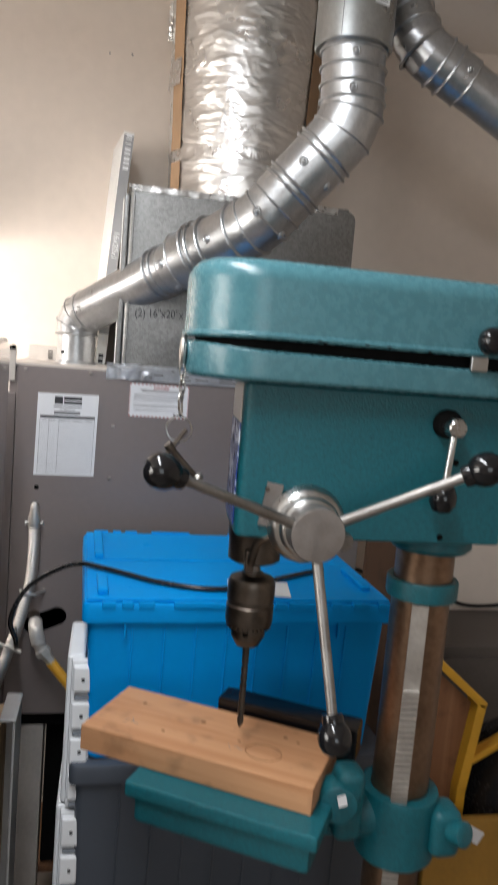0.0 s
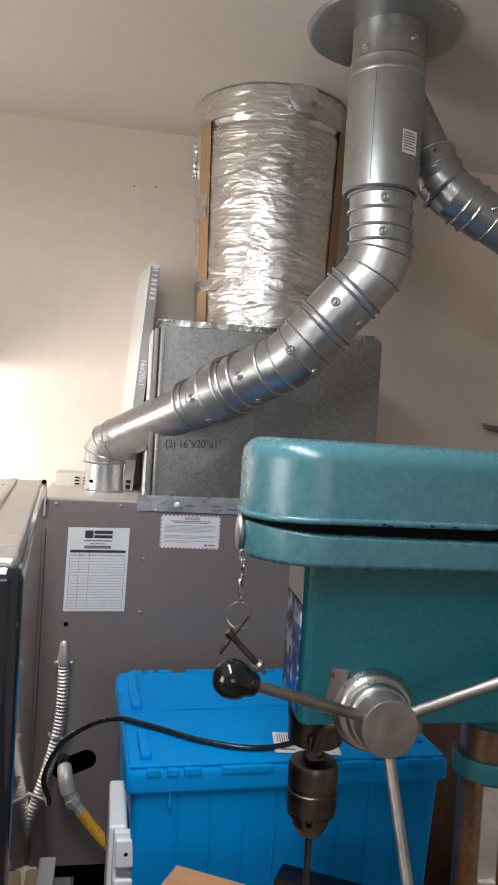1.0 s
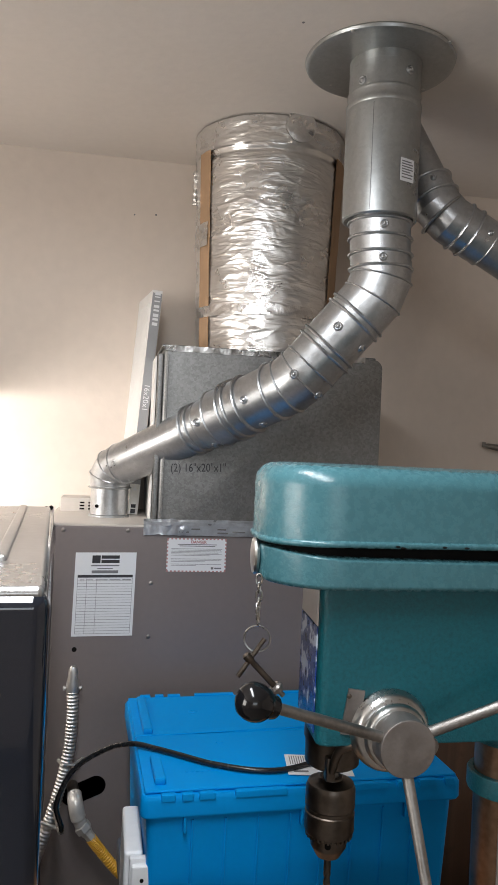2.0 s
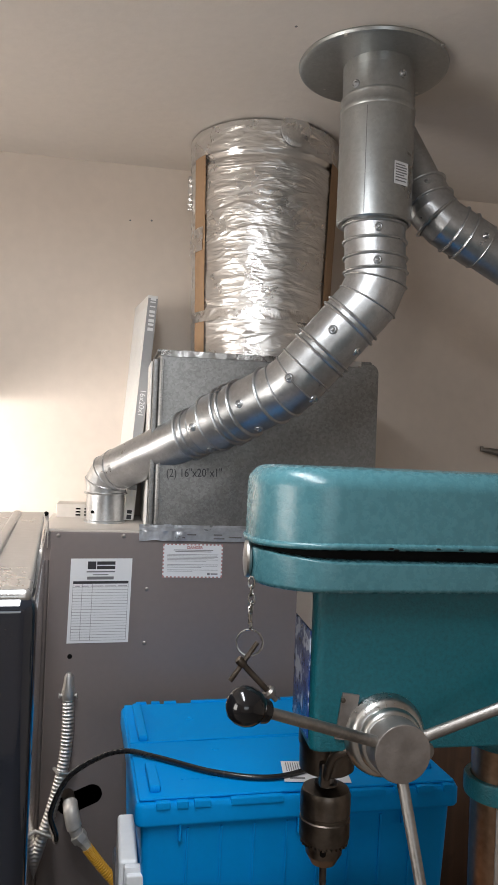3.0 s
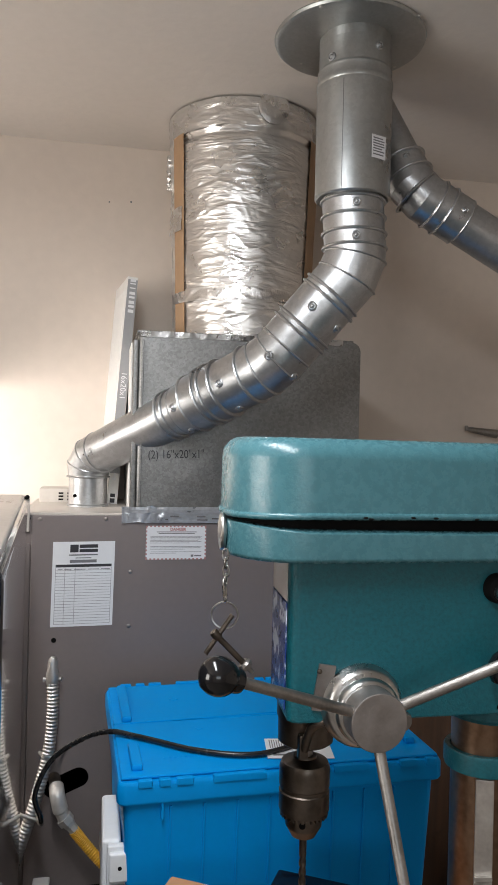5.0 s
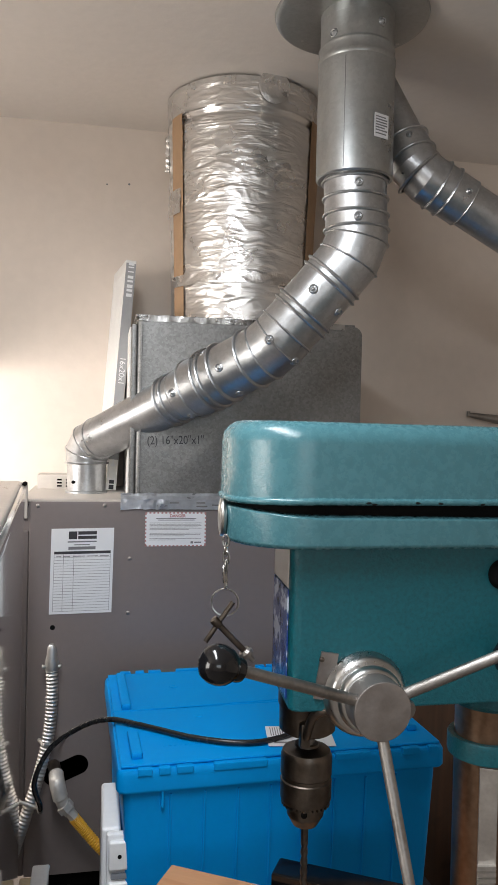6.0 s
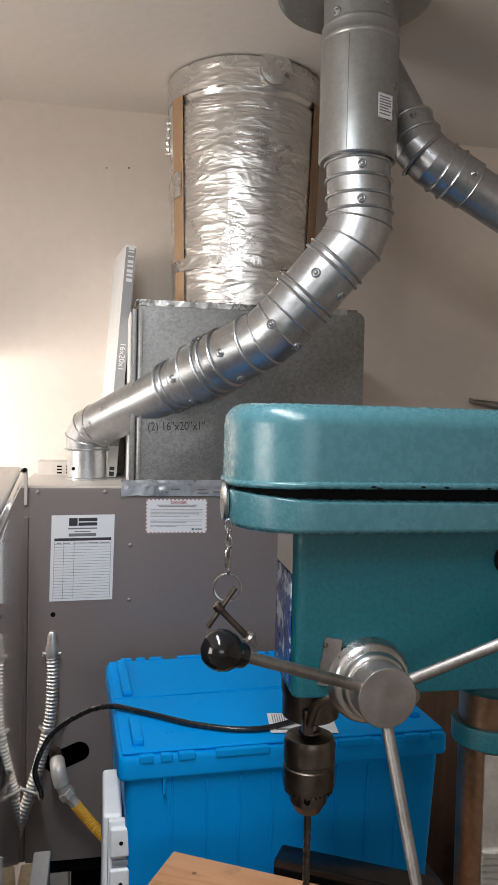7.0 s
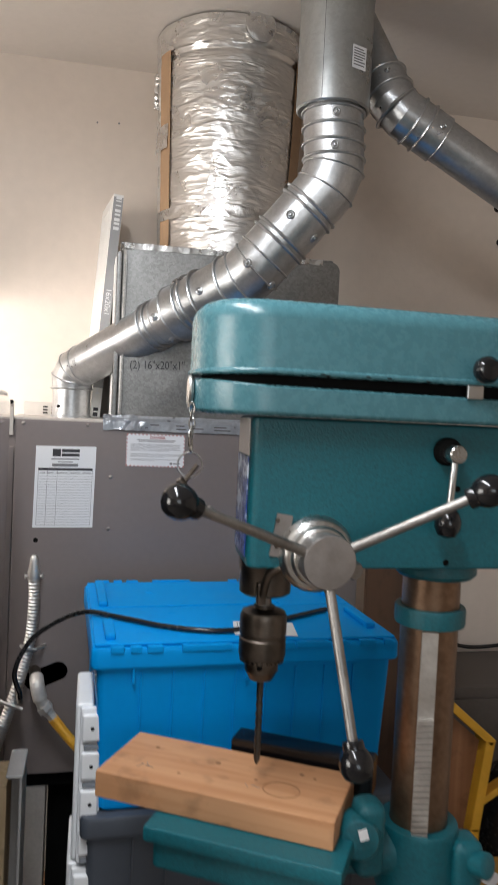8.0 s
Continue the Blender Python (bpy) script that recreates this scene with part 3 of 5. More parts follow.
def plenum():
    t = thing("plenum", (0.31, 1.92, FZ1), "dull spangled galvanised steel plenum box on the furnace", "duct")
    part("box", box(((PX0 + PX1) / 2, (PY0 + PY1) / 2, (FZ1 + PZ1) / 2 + 0.002), (PX1 - PX0, PY1 - PY0, PZ1 - FZ1 - 0.004), 0.014, 4), M["oldzinc"], t)
    part("top_flange", box(((PX0 + PX1) / 2 - 0.010, (PY0 + PY1) / 2, PZ1 + 0.001), (PX1 - PX0 - 0.016, PY1 - PY0 + 0.006, 0.006), 0.002), M["oldzinc"], t)
    # cross-broken front sheet: four shallow facets meeting in the middle, its corners rounded
    sheet, rim, ra = bmesh.new(), [], 0.022
    for cx, cz, a0 in ((PX1 - ra, PZ1 - ra, 0), (PX0 + 0.034, PZ1 - 0.014, 90), (PX0 + 0.034, FZ1 + 0.014, 180), (PX1 - ra, FZ1 + ra, 270)):
        q = ra if cx > 0.3 else 0.010
        for k in range(5):
            a = radians(a0 + 22.5 * k)
            rim.append(sheet.verts.new((cx + q * math.cos(a), PY0 - 0.0015, cz + q * math.sin(a))))
    mid = sheet.verts.new(((PX0 + PX1) / 2 - 0.02, PY0 - 0.0075, (FZ1 + PZ1) / 2 - 0.02))
    for i in range(len(rim)):
        sheet.faces.new((rim[i], rim[(i + 1) % len(rim)], mid))
    part("front_sheet", sheet, M["oldzinc"], t, "cross-broken front sheet", smooth=False)
    part("side_seam", many(box((PX0 - 0.004, PY0 + 0.012, 1.60), (0.012, 0.020, 0.39), 0.003), box((PX0 + 0.012, PY0 - 0.002, 1.60), (0.004, 0.004, 0.39), 0.001)), M["oldzinc"], t)
    # crumpled top seam of foil
    n = 80
    b = bmesh.new()
    rows = []
    for i in range(n + 1):
        x = PX0 + 0.005 + (PX1 - PX0 - 0.05) * i / n
        w = [noise.noise(Vector((x * 40, k * 1.7, 3))) for k in range(4)]
        rows.append([b.verts.new((x, PY0 - 0.004 + 0.002 * w[0], PZ1 - 0.010 + 0.003 * w[1])), b.verts.new((x, PY0 - 0.005 + 0.003 * w[2], PZ1 + 0.003 + 0.003 * w[3])), b.verts.new((x, PY0 + 0.03, PZ1 + 0.007 + 0.002 * w[0]))])
    for p, q in zip(rows, rows[1:]):
        for k in range(2):
            b.faces.new((p[k], q[k], q[k + 1], p[k + 1]))
    bmesh.ops.solidify(b, geom=b.faces[:], thickness=0.0008)
    part("foil_seam", b, M["tape"], t)
    # the size note in felt pen
    part("written_note", text_bm("(2) 16\"x20\"x1\"", 0.027, facing(0.142, PY0 - 0.0060, 1.536, 2) @ Matrix.Diagonal((0.80, 1, 1, 1)), 0.0003), M["ink"], t, "handwritten felt pen size note", smooth=False)
    # printed tape round the foot
    n = 120
    b = bmesh.new()
    rows = []
    for i in range(n + 1):
        x = 0.022 + 0.50 * i / n
        k = 1.0 if i < 26 else 0.25
        rows.append([b.verts.new((x, (FY0 - 0.008 if z < 1.405 else PY0 - 0.006) - 0.008 * k * abs(noise.noise(Vector((x * 70, z * 70, 1)))), z + 0.003 * k * noise.noise(Vector((x * 50, z * 30, 7))))) for z in (1.382, 1.388, 1.394, 1.400, 1.404, 1.411, 1.417)])
    for p, q in zip(rows, rows[1:]):
        for j in range(6):
            b.faces.new((p[j], q[j], q[j + 1], p[j + 1]))
    bmesh.ops.solidify(b, geom=b.faces[:], thickness=-0.0006)
    part("foot_tape", b, M["tape_blue"], t, "creased printed foil tape")
    m = facing(0.18, FY0 - 0.0098, 1.3925)
    for a, c, y in ((-0.075, -0.055, -0.004), (-0.05, -0.03, 0.003), (0.01, 0.035, -0.005), (0.01, 0.03, 0.003), (0.045, 0.075, -0.002), (0.10, 0.14, -0.004), (0.10, 0.13, 0.003), (0.2, 0.23, 0), (0.26, 0.3, -0.003)):
        part("tape_print", plate(m, a, c, y, y + 0.003, 0.0003), M["ink_grey"], t, smooth=False)


def air_filter():
    """Flat cardboard-framed filter on edge beside the plenum, its narrow edge to the front."""
    L, D, W = 0.577, 0.22, 0.0262
    lean = Matrix.Translation((0.003, 1.935, FZ1 + 0.0045)) @ Matrix.Rotation(radians(7.0), 4, "Z") @ Matrix.Rotation(radians(3.9), 4, "Y") @ Matrix.Rotation(radians(1.0), 4, "X") @ Matrix.Translation((0, D / 2, 0))
    t = thing("air_filter", (-0.010, 2.04, FZ1 + 0.003), "white cardboard furnace filter leaning against the plenum", "filter")

    def put(b):
        b.transform(lean)
        return b
    part("card_frame", put(box((0, 0, L / 2), (W, D, L), 0.0015)), M["filterbox"], t)
    part("pleats", put(many(*[box((-W / 2 - 0.0004, -D / 2 + 0.03 + i * 0.0125, L / 2), (0.003, 0.007, L - 0.06), 0.001) for i in range(int((D - 0.05) / 0.0125))])), M["filterbox"], t)
    part("printed_edge", put(box((0, -D / 2 - 0.0006, L / 2 + 0.035), (W - 0.002, 0.0014, L - 0.085))), M["filterband"], t, "grey printed edge strip")
    m = lean @ Matrix.Translation((0, -D / 2 - 0.0014, 0)) @ Matrix.Rotation(radians(90), 4, "X")
    down = m @ Matrix.Rotation(radians(-90), 4, "Z")
    part("size_print", text_bm("16x20x1", 0.020, down @ Matrix.Translation((-0.300, 0, 0)), 0.0002), M["paper"], t, "white size lettering", smooth=False)
    part("brand_block", many(*[plate(down, -0.572 + i * 0.0112, -0.572 + i * 0.0112 + w, -0.006, 0.008, 0.0004) for i, w in enumerate((0.008, 0.003, 0.003, 0.007, 0.005, 0.008, 0.006, 0.008))]), M["paper"], t, smooth=False)
    part("badge", many(plate(down, -0.026, -0.017, -0.006, 0.006, 0.0004), plate(down, -0.014, -0.003, -0.006, 0.006, 0.0004)), M["ink"], t, smooth=False)
    part("arrow", many(plate(down, -0.078, -0.066, -0.002, 0.002, 0.0004), plate(down, -0.066, -0.061, -0.005, 0.005, 0.0004)), M["paper"], t, smooth=False)
    # a second bare metal strip between filter and plenum
    solid("sheet_strip", box((0.040, 1.95, FZ1 + 0.20), (0.004, 0.30, 0.394), 0.001), M["filterbox"], (0.040, 1.95, FZ1 + 0.003), "pale narrow sheet strip beside the plenum", "sheet")


DC, DR = Vector((0.322, 1.937)), 0.176


def foil_duct():
    t = thing("insulated_duct", (DC.x, DC.y, PZ1), "round duct wrapped in wrinkled foil insulation with tape", "duct")
    base = math.atan2(-DC.y, -0.04 - DC.x)

    def skin(a0, a1, z0, z1, r0, na, nz, rough, seed, taper=0.0):
        b = bmesh.new()
        grid = []
        for i in range(na + 1):
            a = a0 + (a1 - a0) * i / na
            col = []
            for k in range(nz + 1):
                z = z0 + (z1 - z0) * k / nz
                p = Vector((a * 2.2, z * 9, seed))
                fold = noise.noise(Vector((a * 2.0, z * 26, seed))) + 0.9 * (1 - 2 * abs(noise.noise(Vector((a * 3.0, z * 38 + 2 * noise.noise(p), seed + 4))))) ** 3
                r = r0 + taper * (z - z0) + rough * fold + rough * 0.8 * noise.noise(p)
                for belt in (1.925, 2.305):
                    r -= 0.005 * math.exp(-((z - belt) / 0.007) ** 2) * (abs(seed - 1) < 0.1)
                col.append(b.verts.new((DC.x + r * math.cos(base + a), DC.y + r * math.sin(base + a), z)))
            grid.append(col)
        for p, q in zip(grid, grid[1:]):
            for k in range(nz):
                b.faces.new((p[k], q[k], q[k + 1], p[k + 1]))
        return b
    part("foil_wrap", skin(-math.pi, math.pi, PZ1 + 0.002, CEIL - 0.012, DR - 0.002, 260, 260, 0.0013, 1.0, 0.034), M["foil"], t, "wrinkled silver foil facing", angle=75)
    for name, a0, a1 in (("kraft_strip", -1.12, -0.86), ("kraft_strip", 1.02, 1.62)):
        part(name, skin(a0, a1, PZ1 + 0.004, 2.32, DR + 0.0018, 12, 60, 0.0008, 9.0, 0.034), M["kraft"], t, "bare brown kraft strip")
    part("mid_tape", skin(-1.2, 1.5, 1.908, 1.935, DR + 0.0068, 90, 8, 0.0022, 5.0), M["tape"], t, "creased foil tape band")
    part("tape_flap", skin(-1.30, -0.90, 2.085, 2.145, DR + 0.0140, 14, 10, 0.0022, 12.0), M["tape"], t, "curling patch of foil tape")
    part("top_tape", skin(-math.pi, math.pi, 2.318, CEIL - 0.004, DR + 0.0168, 220, 40, 0.0014, 15.0, 0.03), M["foil"], t, "foil tape collar below the ceiling")
    # round foil patch
    pa, pz = 0.36, 2.362
    c = Vector((DC.x + (DR + 0.0255) * math.cos(base + pa), DC.y + (DR + 0.0255) * math.sin(base + pa), pz))
    n = Vector((math.cos(base + pa), math.sin(base + pa), 0))
    part("foil_patch", lathe(c, n, [(0.038, -0.006), (0.039, -0.001), (0.033, 0.001), (0.020, 0.0020), (0.012, 0.001), (0.004, 0.002)], 28), M["tape"], t)
    part("edge_curl", tube(spline([(DC.x + (DR + 0.018) * math.cos(base - 1.42), DC.y + (DR + 0.018) * math.sin(base - 1.42), z) for z in (2.30, 2.27, 2.235, 2.21)], 6), [0.004 + 0.003 * math.sin(i) ** 2 for i in range(19)], 8), M["tape"], t)


def ring_at(p, d, r, wide=0.0075, proud=0.0048):
    """A pressed bead round a pipe."""
    return lathe(Vector(p) - Vector(d).normalized() * wide / 2, d, [(r - 0.002, 0), (r + proud * 0.7, wide * 0.2), (r + proud, wide * 0.5), (r + proud * 0.7, wide * 0.8), (r - 0.002, wide)], 44, cap=False)


def rivet(p, d, r=0.0085):
    return lathe(p, d, [(r, -0.004), (r, 0.001), (r * 0.75, 0.003), (r * 0.55, 0.0015), (r * 0.3, 0.004), (0.0006, 0.0045)], 16)


A = Vector((0.453, 1.44, 0))
C1 = Vector((0.462, 1.44, 1.918))
C2 = Vector((0.311, 1.505, 1.728))
C3 = Vector((-0.056, 1.893, 1.519))
BASE = Vector((-0.056, 1.893, FZ1 + 0.003))


def flue():
    t = thing("flue_pipe", BASE, "shiny galvanised flue pipe rising in elbows to the ceiling", "pipe")
    eye = Vector((-0.03, 0, 1.57))

    def front(p, d):
        v = (eye - p)
        d = Vector(d).normalized()
        return (v - d * v.dot(d)).normalized()

    def seg(p, q, r0, r1=None):
        return tube([p, p.lerp(q, 0.5), q], [r0, (r0 + (r1 or r0)) / 2, r1 or r0], 44)

    # ceiling collar plate
    part("ceiling_plate", lathe((A.x - 0.006, A.y + 0.020, CEIL - 0.012), (0, 0, 1), [(0.080, -0.004), (0.142, 0.000), (0.150, 0.003), (0.152, 0.008), (0.150, 0.0115)], 72), M["vent"], t, "round steel ceiling plate")
    part("plate_collar", lathe((A.x, A.y, CEIL - 0.034), (0, 0, 1), [(0.070, 0), (0.0715, 0.003), (0.0715, 0.03)], 56), M["vent"], t)
    for a in (0.6, 2.2, 3.9, 5.4):
        part("plate_screw", lathe((A.x + 0.138 * math.cos(a), A.y + 0.138 * math.sin(a), CEIL - 0.010), (0, 0, -1), [(0.004, 0), (0.004, 0.003), (0.002, 0.004)], 10), M["conduit"], t)
    d = Vector((0, 0, 1))
    part("upper_collar", lathe((A.x, A.y, 2.272), d, [(0.0735, 0), (0.0755, 0.003), (0.0755, 0.010), (0.0725, 0.014), (0.0725, 0.026), (0.0738, 0.028), (0.0738, 0.032), (0.071, 0.036), (0.071, 0.108)], 56), M["vent"], t)
    part("vent_section", lathe((A.x, A.y, 2.053), d, [(0.060, 0.003), (0.071, 0), (0.0745, 0.003), (0.0745, 0.2195)], 64), M["vent"], t, "smooth double-wall vent section")
    part("seam", box((A.x - 0.042, A.y - 0.0612, 2.162), (0.0012, 0.0012, 0.21), turn=-38), M["ink_grey"], t)
    m = Matrix.Translation((A.x + 0.0275, A.y - 0.0700, 2.138)) @ Matrix.Rotation(radians(21), 4, "Z") @ Matrix.Rotation(radians(90), 4, "X")
    part("sticker", plate(m, -0.017, 0.017, -0.022, 0.022, 0.0006), M["paper"], t, "small white printed sticker", smooth=False)
    mm = m @ Matrix.Translation((0, 0, 0.0006))
    part("sticker_print", many(*[plate(mm, -0.014, b, y, y + 0.0022, 0.0003) for y, b in ((0.015, 0.010), (0.010, 0.014), (0.005, 0.013), (0.0, 0.014), (-0.005, 0.008), (-0.010, 0.014), (-0.016, 0.012))]), M["ink_grey"], t, smooth=False)
    for p in ((A.x + 0.026, A.y - 0.067, 2.334), (A.x - 0.060, A.y - 0.039, 2.316)):
        part("rivet", rivet(p, (p[0] - A.x, p[1] - A.y, 0)), M["zinc"], t)
    # lower vertical stub
    part("stub", seg(Vector((A.x, A.y, 2.09)), Vector((C1.x, C1.y, 1.940)), 0.0612, 0.0610), M["zinc"], t)
    for z in (2.050, 2.018, 1.986, 1.958):
        part("bead", ring_at((A.x + (C1.x - A.x) * (2.09 - z) / 0.15, A.y, z), (0, 0, 1), 0.0613), M["zinc"], t)
    for z in (2.034, 1.970):
        part("rivet", rivet((A.x - 0.010, A.y - 0.0600, z), (-0.25, -1, 0)), M["zinc"], t)
    # adjustable elbow of mitred gores
    up, d1, d2 = Vector((0, 0, -1)), (C2 - C1).normalized(), (C3 - C2).normalized()

    def elbow(corner, din, dout, r, reach, name):
        pts = [corner - din * reach, corner - din * reach * 0.42, corner + dout * reach * 0.42, corner + dout * reach]
        swell = 1 / math.cos(din.angle(dout) / 4)
        part(name, tube(pts, [r, r * swell, r * swell, r], 44), M["zinc"], t, angle=14)
        return pts
    e1 = elbow(C1, up, d1, 0.0608, 0.055, "elbow")
    for i in (1, 2):
        part("bead", ring_at(e1[i], e1[i + 1] - e1[i - 1], 0.0616, 0.005, 0.0034), M["zinc"], t)
    part("upper_slope", seg(C1 + d1 * 0.034, C2 - d1 * 0.026, 0.0608, 0.0600), M["zinc"], t)
    for s in (0.066, 0.080, 0.152, 0.166):
        part("bead", ring_at(C1 + d1 * s, d1, 0.0608, 0.008, 0.0056), M["zinc"], t)
    e2 = elbow(C2, d1, d2, 0.0598, 0.046, "elbow")
    for i in (0, 1, 2):
        part("bead", ring_at(e2[i], e2[min(i + 1, 3)] - e2[max(i - 1, 0)], 0.0602, 0.006, 0.0040), M["zinc"], t)
    part("middle_slope", seg(C2 + d2 * 0.028, C2 + d2 * 0.140, 0.0600, 0.0606), M["zinc"], t)
    part("sleeve", seg(C2 + d2 * 0.120, C2 + d2 * 0.212, 0.0630, 0.0640), M["zinc"], t)
    part("reducer", seg(C2 + d2 * 0.205, C2 + d2 * 0.256, 0.0590, 0.0555), M["zinc"], t)
    part("lower_slope", seg(C2 + d2 * 0.240, C3 - d2 * 0.026, 0.0540, 0.0508), M["zinc"], t)
    for s, q in ((0.050, 0.0600), (0.122, 0.0622), (0.152, 0.0632), (0.168, 0.0634), (0.210, 0.0610)):
        part("bead", ring_at(C2 + d2 * s, d2, q, 0.008, 0.0058), M["zinc"], t)
    part("sleeve_lip", ring_at(C2 + d2 * 0.250, d2, 0.0545, 0.006, 0.003), M["zinc"], t)
    for s in (0.270, 0.288):
        part("bead", ring_at(C2 + d2 * s, d2, 0.0535, 0.008, 0.0055), M["zinc"], t)
    e3 = elbow(C3, d2, Vector((0, 0, -1)), 0.0492, 0.044, "elbow")
    for i in (0, 1, 2, 3):
        part("bead", ring_at(e3[i], e3[min(i + 1, 3)] - e3[max(i - 1, 0)], 0.0498, 0.006, 0.0036), M["zinc"], t)
    part("base_stub", lathe(BASE, (0, 0, 1), [(0.050, 0), (0.050, 0.004), (0.0462, 0.006), (0.0462, 0.092), (0.0485, 0.096), (0.0485, 0.102), (0.0465, 0.106), (0.0465, 0.12)], 48), M["zinc"], t)
    for c, dd, r in ((C1 + d1 * 0.112, d1, 0.0606), (C2 - d1 * 0.012, d1, 0.0606), (C2 + d2 * 0.096, d2, 0.0602), (C2 + d2 * 0.232, d2, 0.0572), (C3 - d2 * 0.065, d2, 0.0485)):
        f = front(c, dd)
        for a in (0.25, -1.0):
            v = Matrix.Rotation(a, 3, dd) @ f
            part("rivet", rivet(c + v * r, v, 0.0095), M["zinc"], t)
    part("base_screw", rivet((BASE.x - 0.030, BASE.y - 0.038, FZ1 + 0.03), (-0.6, -1, 0), 0.004), M["void"], t)


def side_pipe():
    t = thing("branch_pipe", (0.8, 1.47, 2.0), "dull galvanised branch pipe with elbow running to the wall", "pipe")
    P0, P1, P2 = Vector((0.505, 1.593, CEIL - 0.004)), Vector((0.603, 1.475, 2.095)), Vector((1.60, 1.470, 1.582))
    d1, d2 = (P1 - P0).normalized(), (P2 - P1).normalized()
    r, sleeve = 0.0460, 0.0500
    part("upper_pipe", tube([P0, P1 - d1 * 0.050], r, 40), M["zinc"], t)
    pts = [P1 - d1 * 0.075, P1 - d1 * 0.020, P1 + d2 * 0.020, P1 + d2 * 0.115]
    part("elbow", tube(pts, sleeve, 44), M["zinc"], t, angle=14)
    for c, d in ((pts[0], d1), (P1 - d1 * 0.036, d1), (P1, d1 + d2), (P1 + d2 * 0.046, d2), (P1 + d2 * 0.072, d2)):
        part("bead", ring_at(c, d, sleeve, 0.007, 0.0045), M["zinc"], t)
    part("sleeve_end", ring_at(pts[3], d2, r + 0.002, 0.005, 0.0030), M["zinc"], t)
    part("lower_pipe", tube([P1 + d2 * 0.100, P2], r, 40), M["zinc"], t)
    for s in (-0.060, 0.098):
        d = d2 if s > 0 else d1
        c = P1 + d * s
        v = Vector((-0.25, -1, 0.15)) - d * Vector((-0.25, -1, 0.15)).dot(d)
        v.normalize()
        part("rivet", rivet(c + v * sleeve, v, 0.007), M["zinc"], t)
    part("ceiling_ring", lathe((P0.x, P0.y, CEIL - 0.006), (0, 0, 1), [(0.075, 0), (0.075, 0.005)], 40), M["zinc"], t)


plenum()
air_filter()
foil_duct()
flue()
side_pipe()

# ---- black cabinet beside the furnace ----


def black_cabinet():
    a = radians(-3.9)
    t = thing("black_cabinet", (-0.5, 1.15, 0), "glossy black enamelled steel cabinet with ridged shiny lid", "cabinet")
    m = Matrix.Translation((-0.108, 0.700, 0)) @ Matrix.Rotation(-a, 4, "Z")

    def put(b):
        b.transform(m)
        return b
    W, D, H = 0.62, 0.815, 1.458
    part("body", put(box((-W / 2, D / 2, (H - 0.006) / 2), (W, D, H - 0.006), 0.016, 4)), M["black"], t)
    part("lid", put(box((-W / 2, D / 2 + 0.004, H - 0.008), (W - 0.012, D - 0.004, 0.014), 0.006, 3)), M["lid_sheen"], t, "shiny lid, the wall's reflection lightened into its grey")
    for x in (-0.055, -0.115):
        part("lid_ridge", put(box((x, D / 2 + 0.05, H + 0.001), (0.014, D - 0.20, 0.010), 0.004, 3)), M["lid_sheen"], t)


def upright_offcuts():
    solid("wood_plank", box((-0.139, 1.36, 0.376), (0.024, 0.10, 0.752), 0.003), M["palewood"], (-0.142, 1.36, 0), "pale wooden plank standing upright beside cabinet", "plank")
    t = thing("steel_channel", (-0.110, 1.36, 0), "grey alloy channel standing upright", "channel")
    part("web", box((-0.1135, 1.40, 0.385), (0.027, 0.006, 0.77), 0.002), M["alloy"], t)
    part("flange", box((-0.103, 1.35, 0.385), (0.006, 0.10, 0.77), 0.002), M["alloy"], t)
    part("end_cap", box((-0.1135, 1.35, 0.7735), (0.030, 0.106, 0.007), 0.003), M["alloy"], t)


def work_lamp():
    t = thing("work_lamp", (-0.78, 1.60, 1.45), "hooded tube work lamp standing behind the cabinet", "lamp")
    part("hood", box((-0.78, 1.74, 1.655), (0.62, 0.40, 0.012), 0.004), M["white"], t)
    part("back_plate", box((-0.78, 1.535, 1.56), (0.62, 0.012, 0.19), 0.004), M["white"], t)
    part("foot", many(box((-0.78, 1.56, 0.73), (0.03, 0.03, 1.46), 0.003), box((-0.78, 1.56, 0.01), (0.2, 0.2, 0.02), 0.003)), M["alloy"], t)


def batten():
    t = thing("batten_light", (-0.14, 0.40, CEIL), "white fluorescent batten light fixed to the ceiling", "ceiling light")
    part("housing", box((-0.14, 0.40, CEIL - 0.055), (0.10, 1.2, 0.11), 0.006), M["white"], t)
    part("reflector", box((-0.14, 0.40, CEIL - 0.113), (0.20, 1.2, 0.008), 0.002), M["white"], t)


batten()
black_cabinet()
upright_offcuts()
work_lamp()

# ---- totes ----


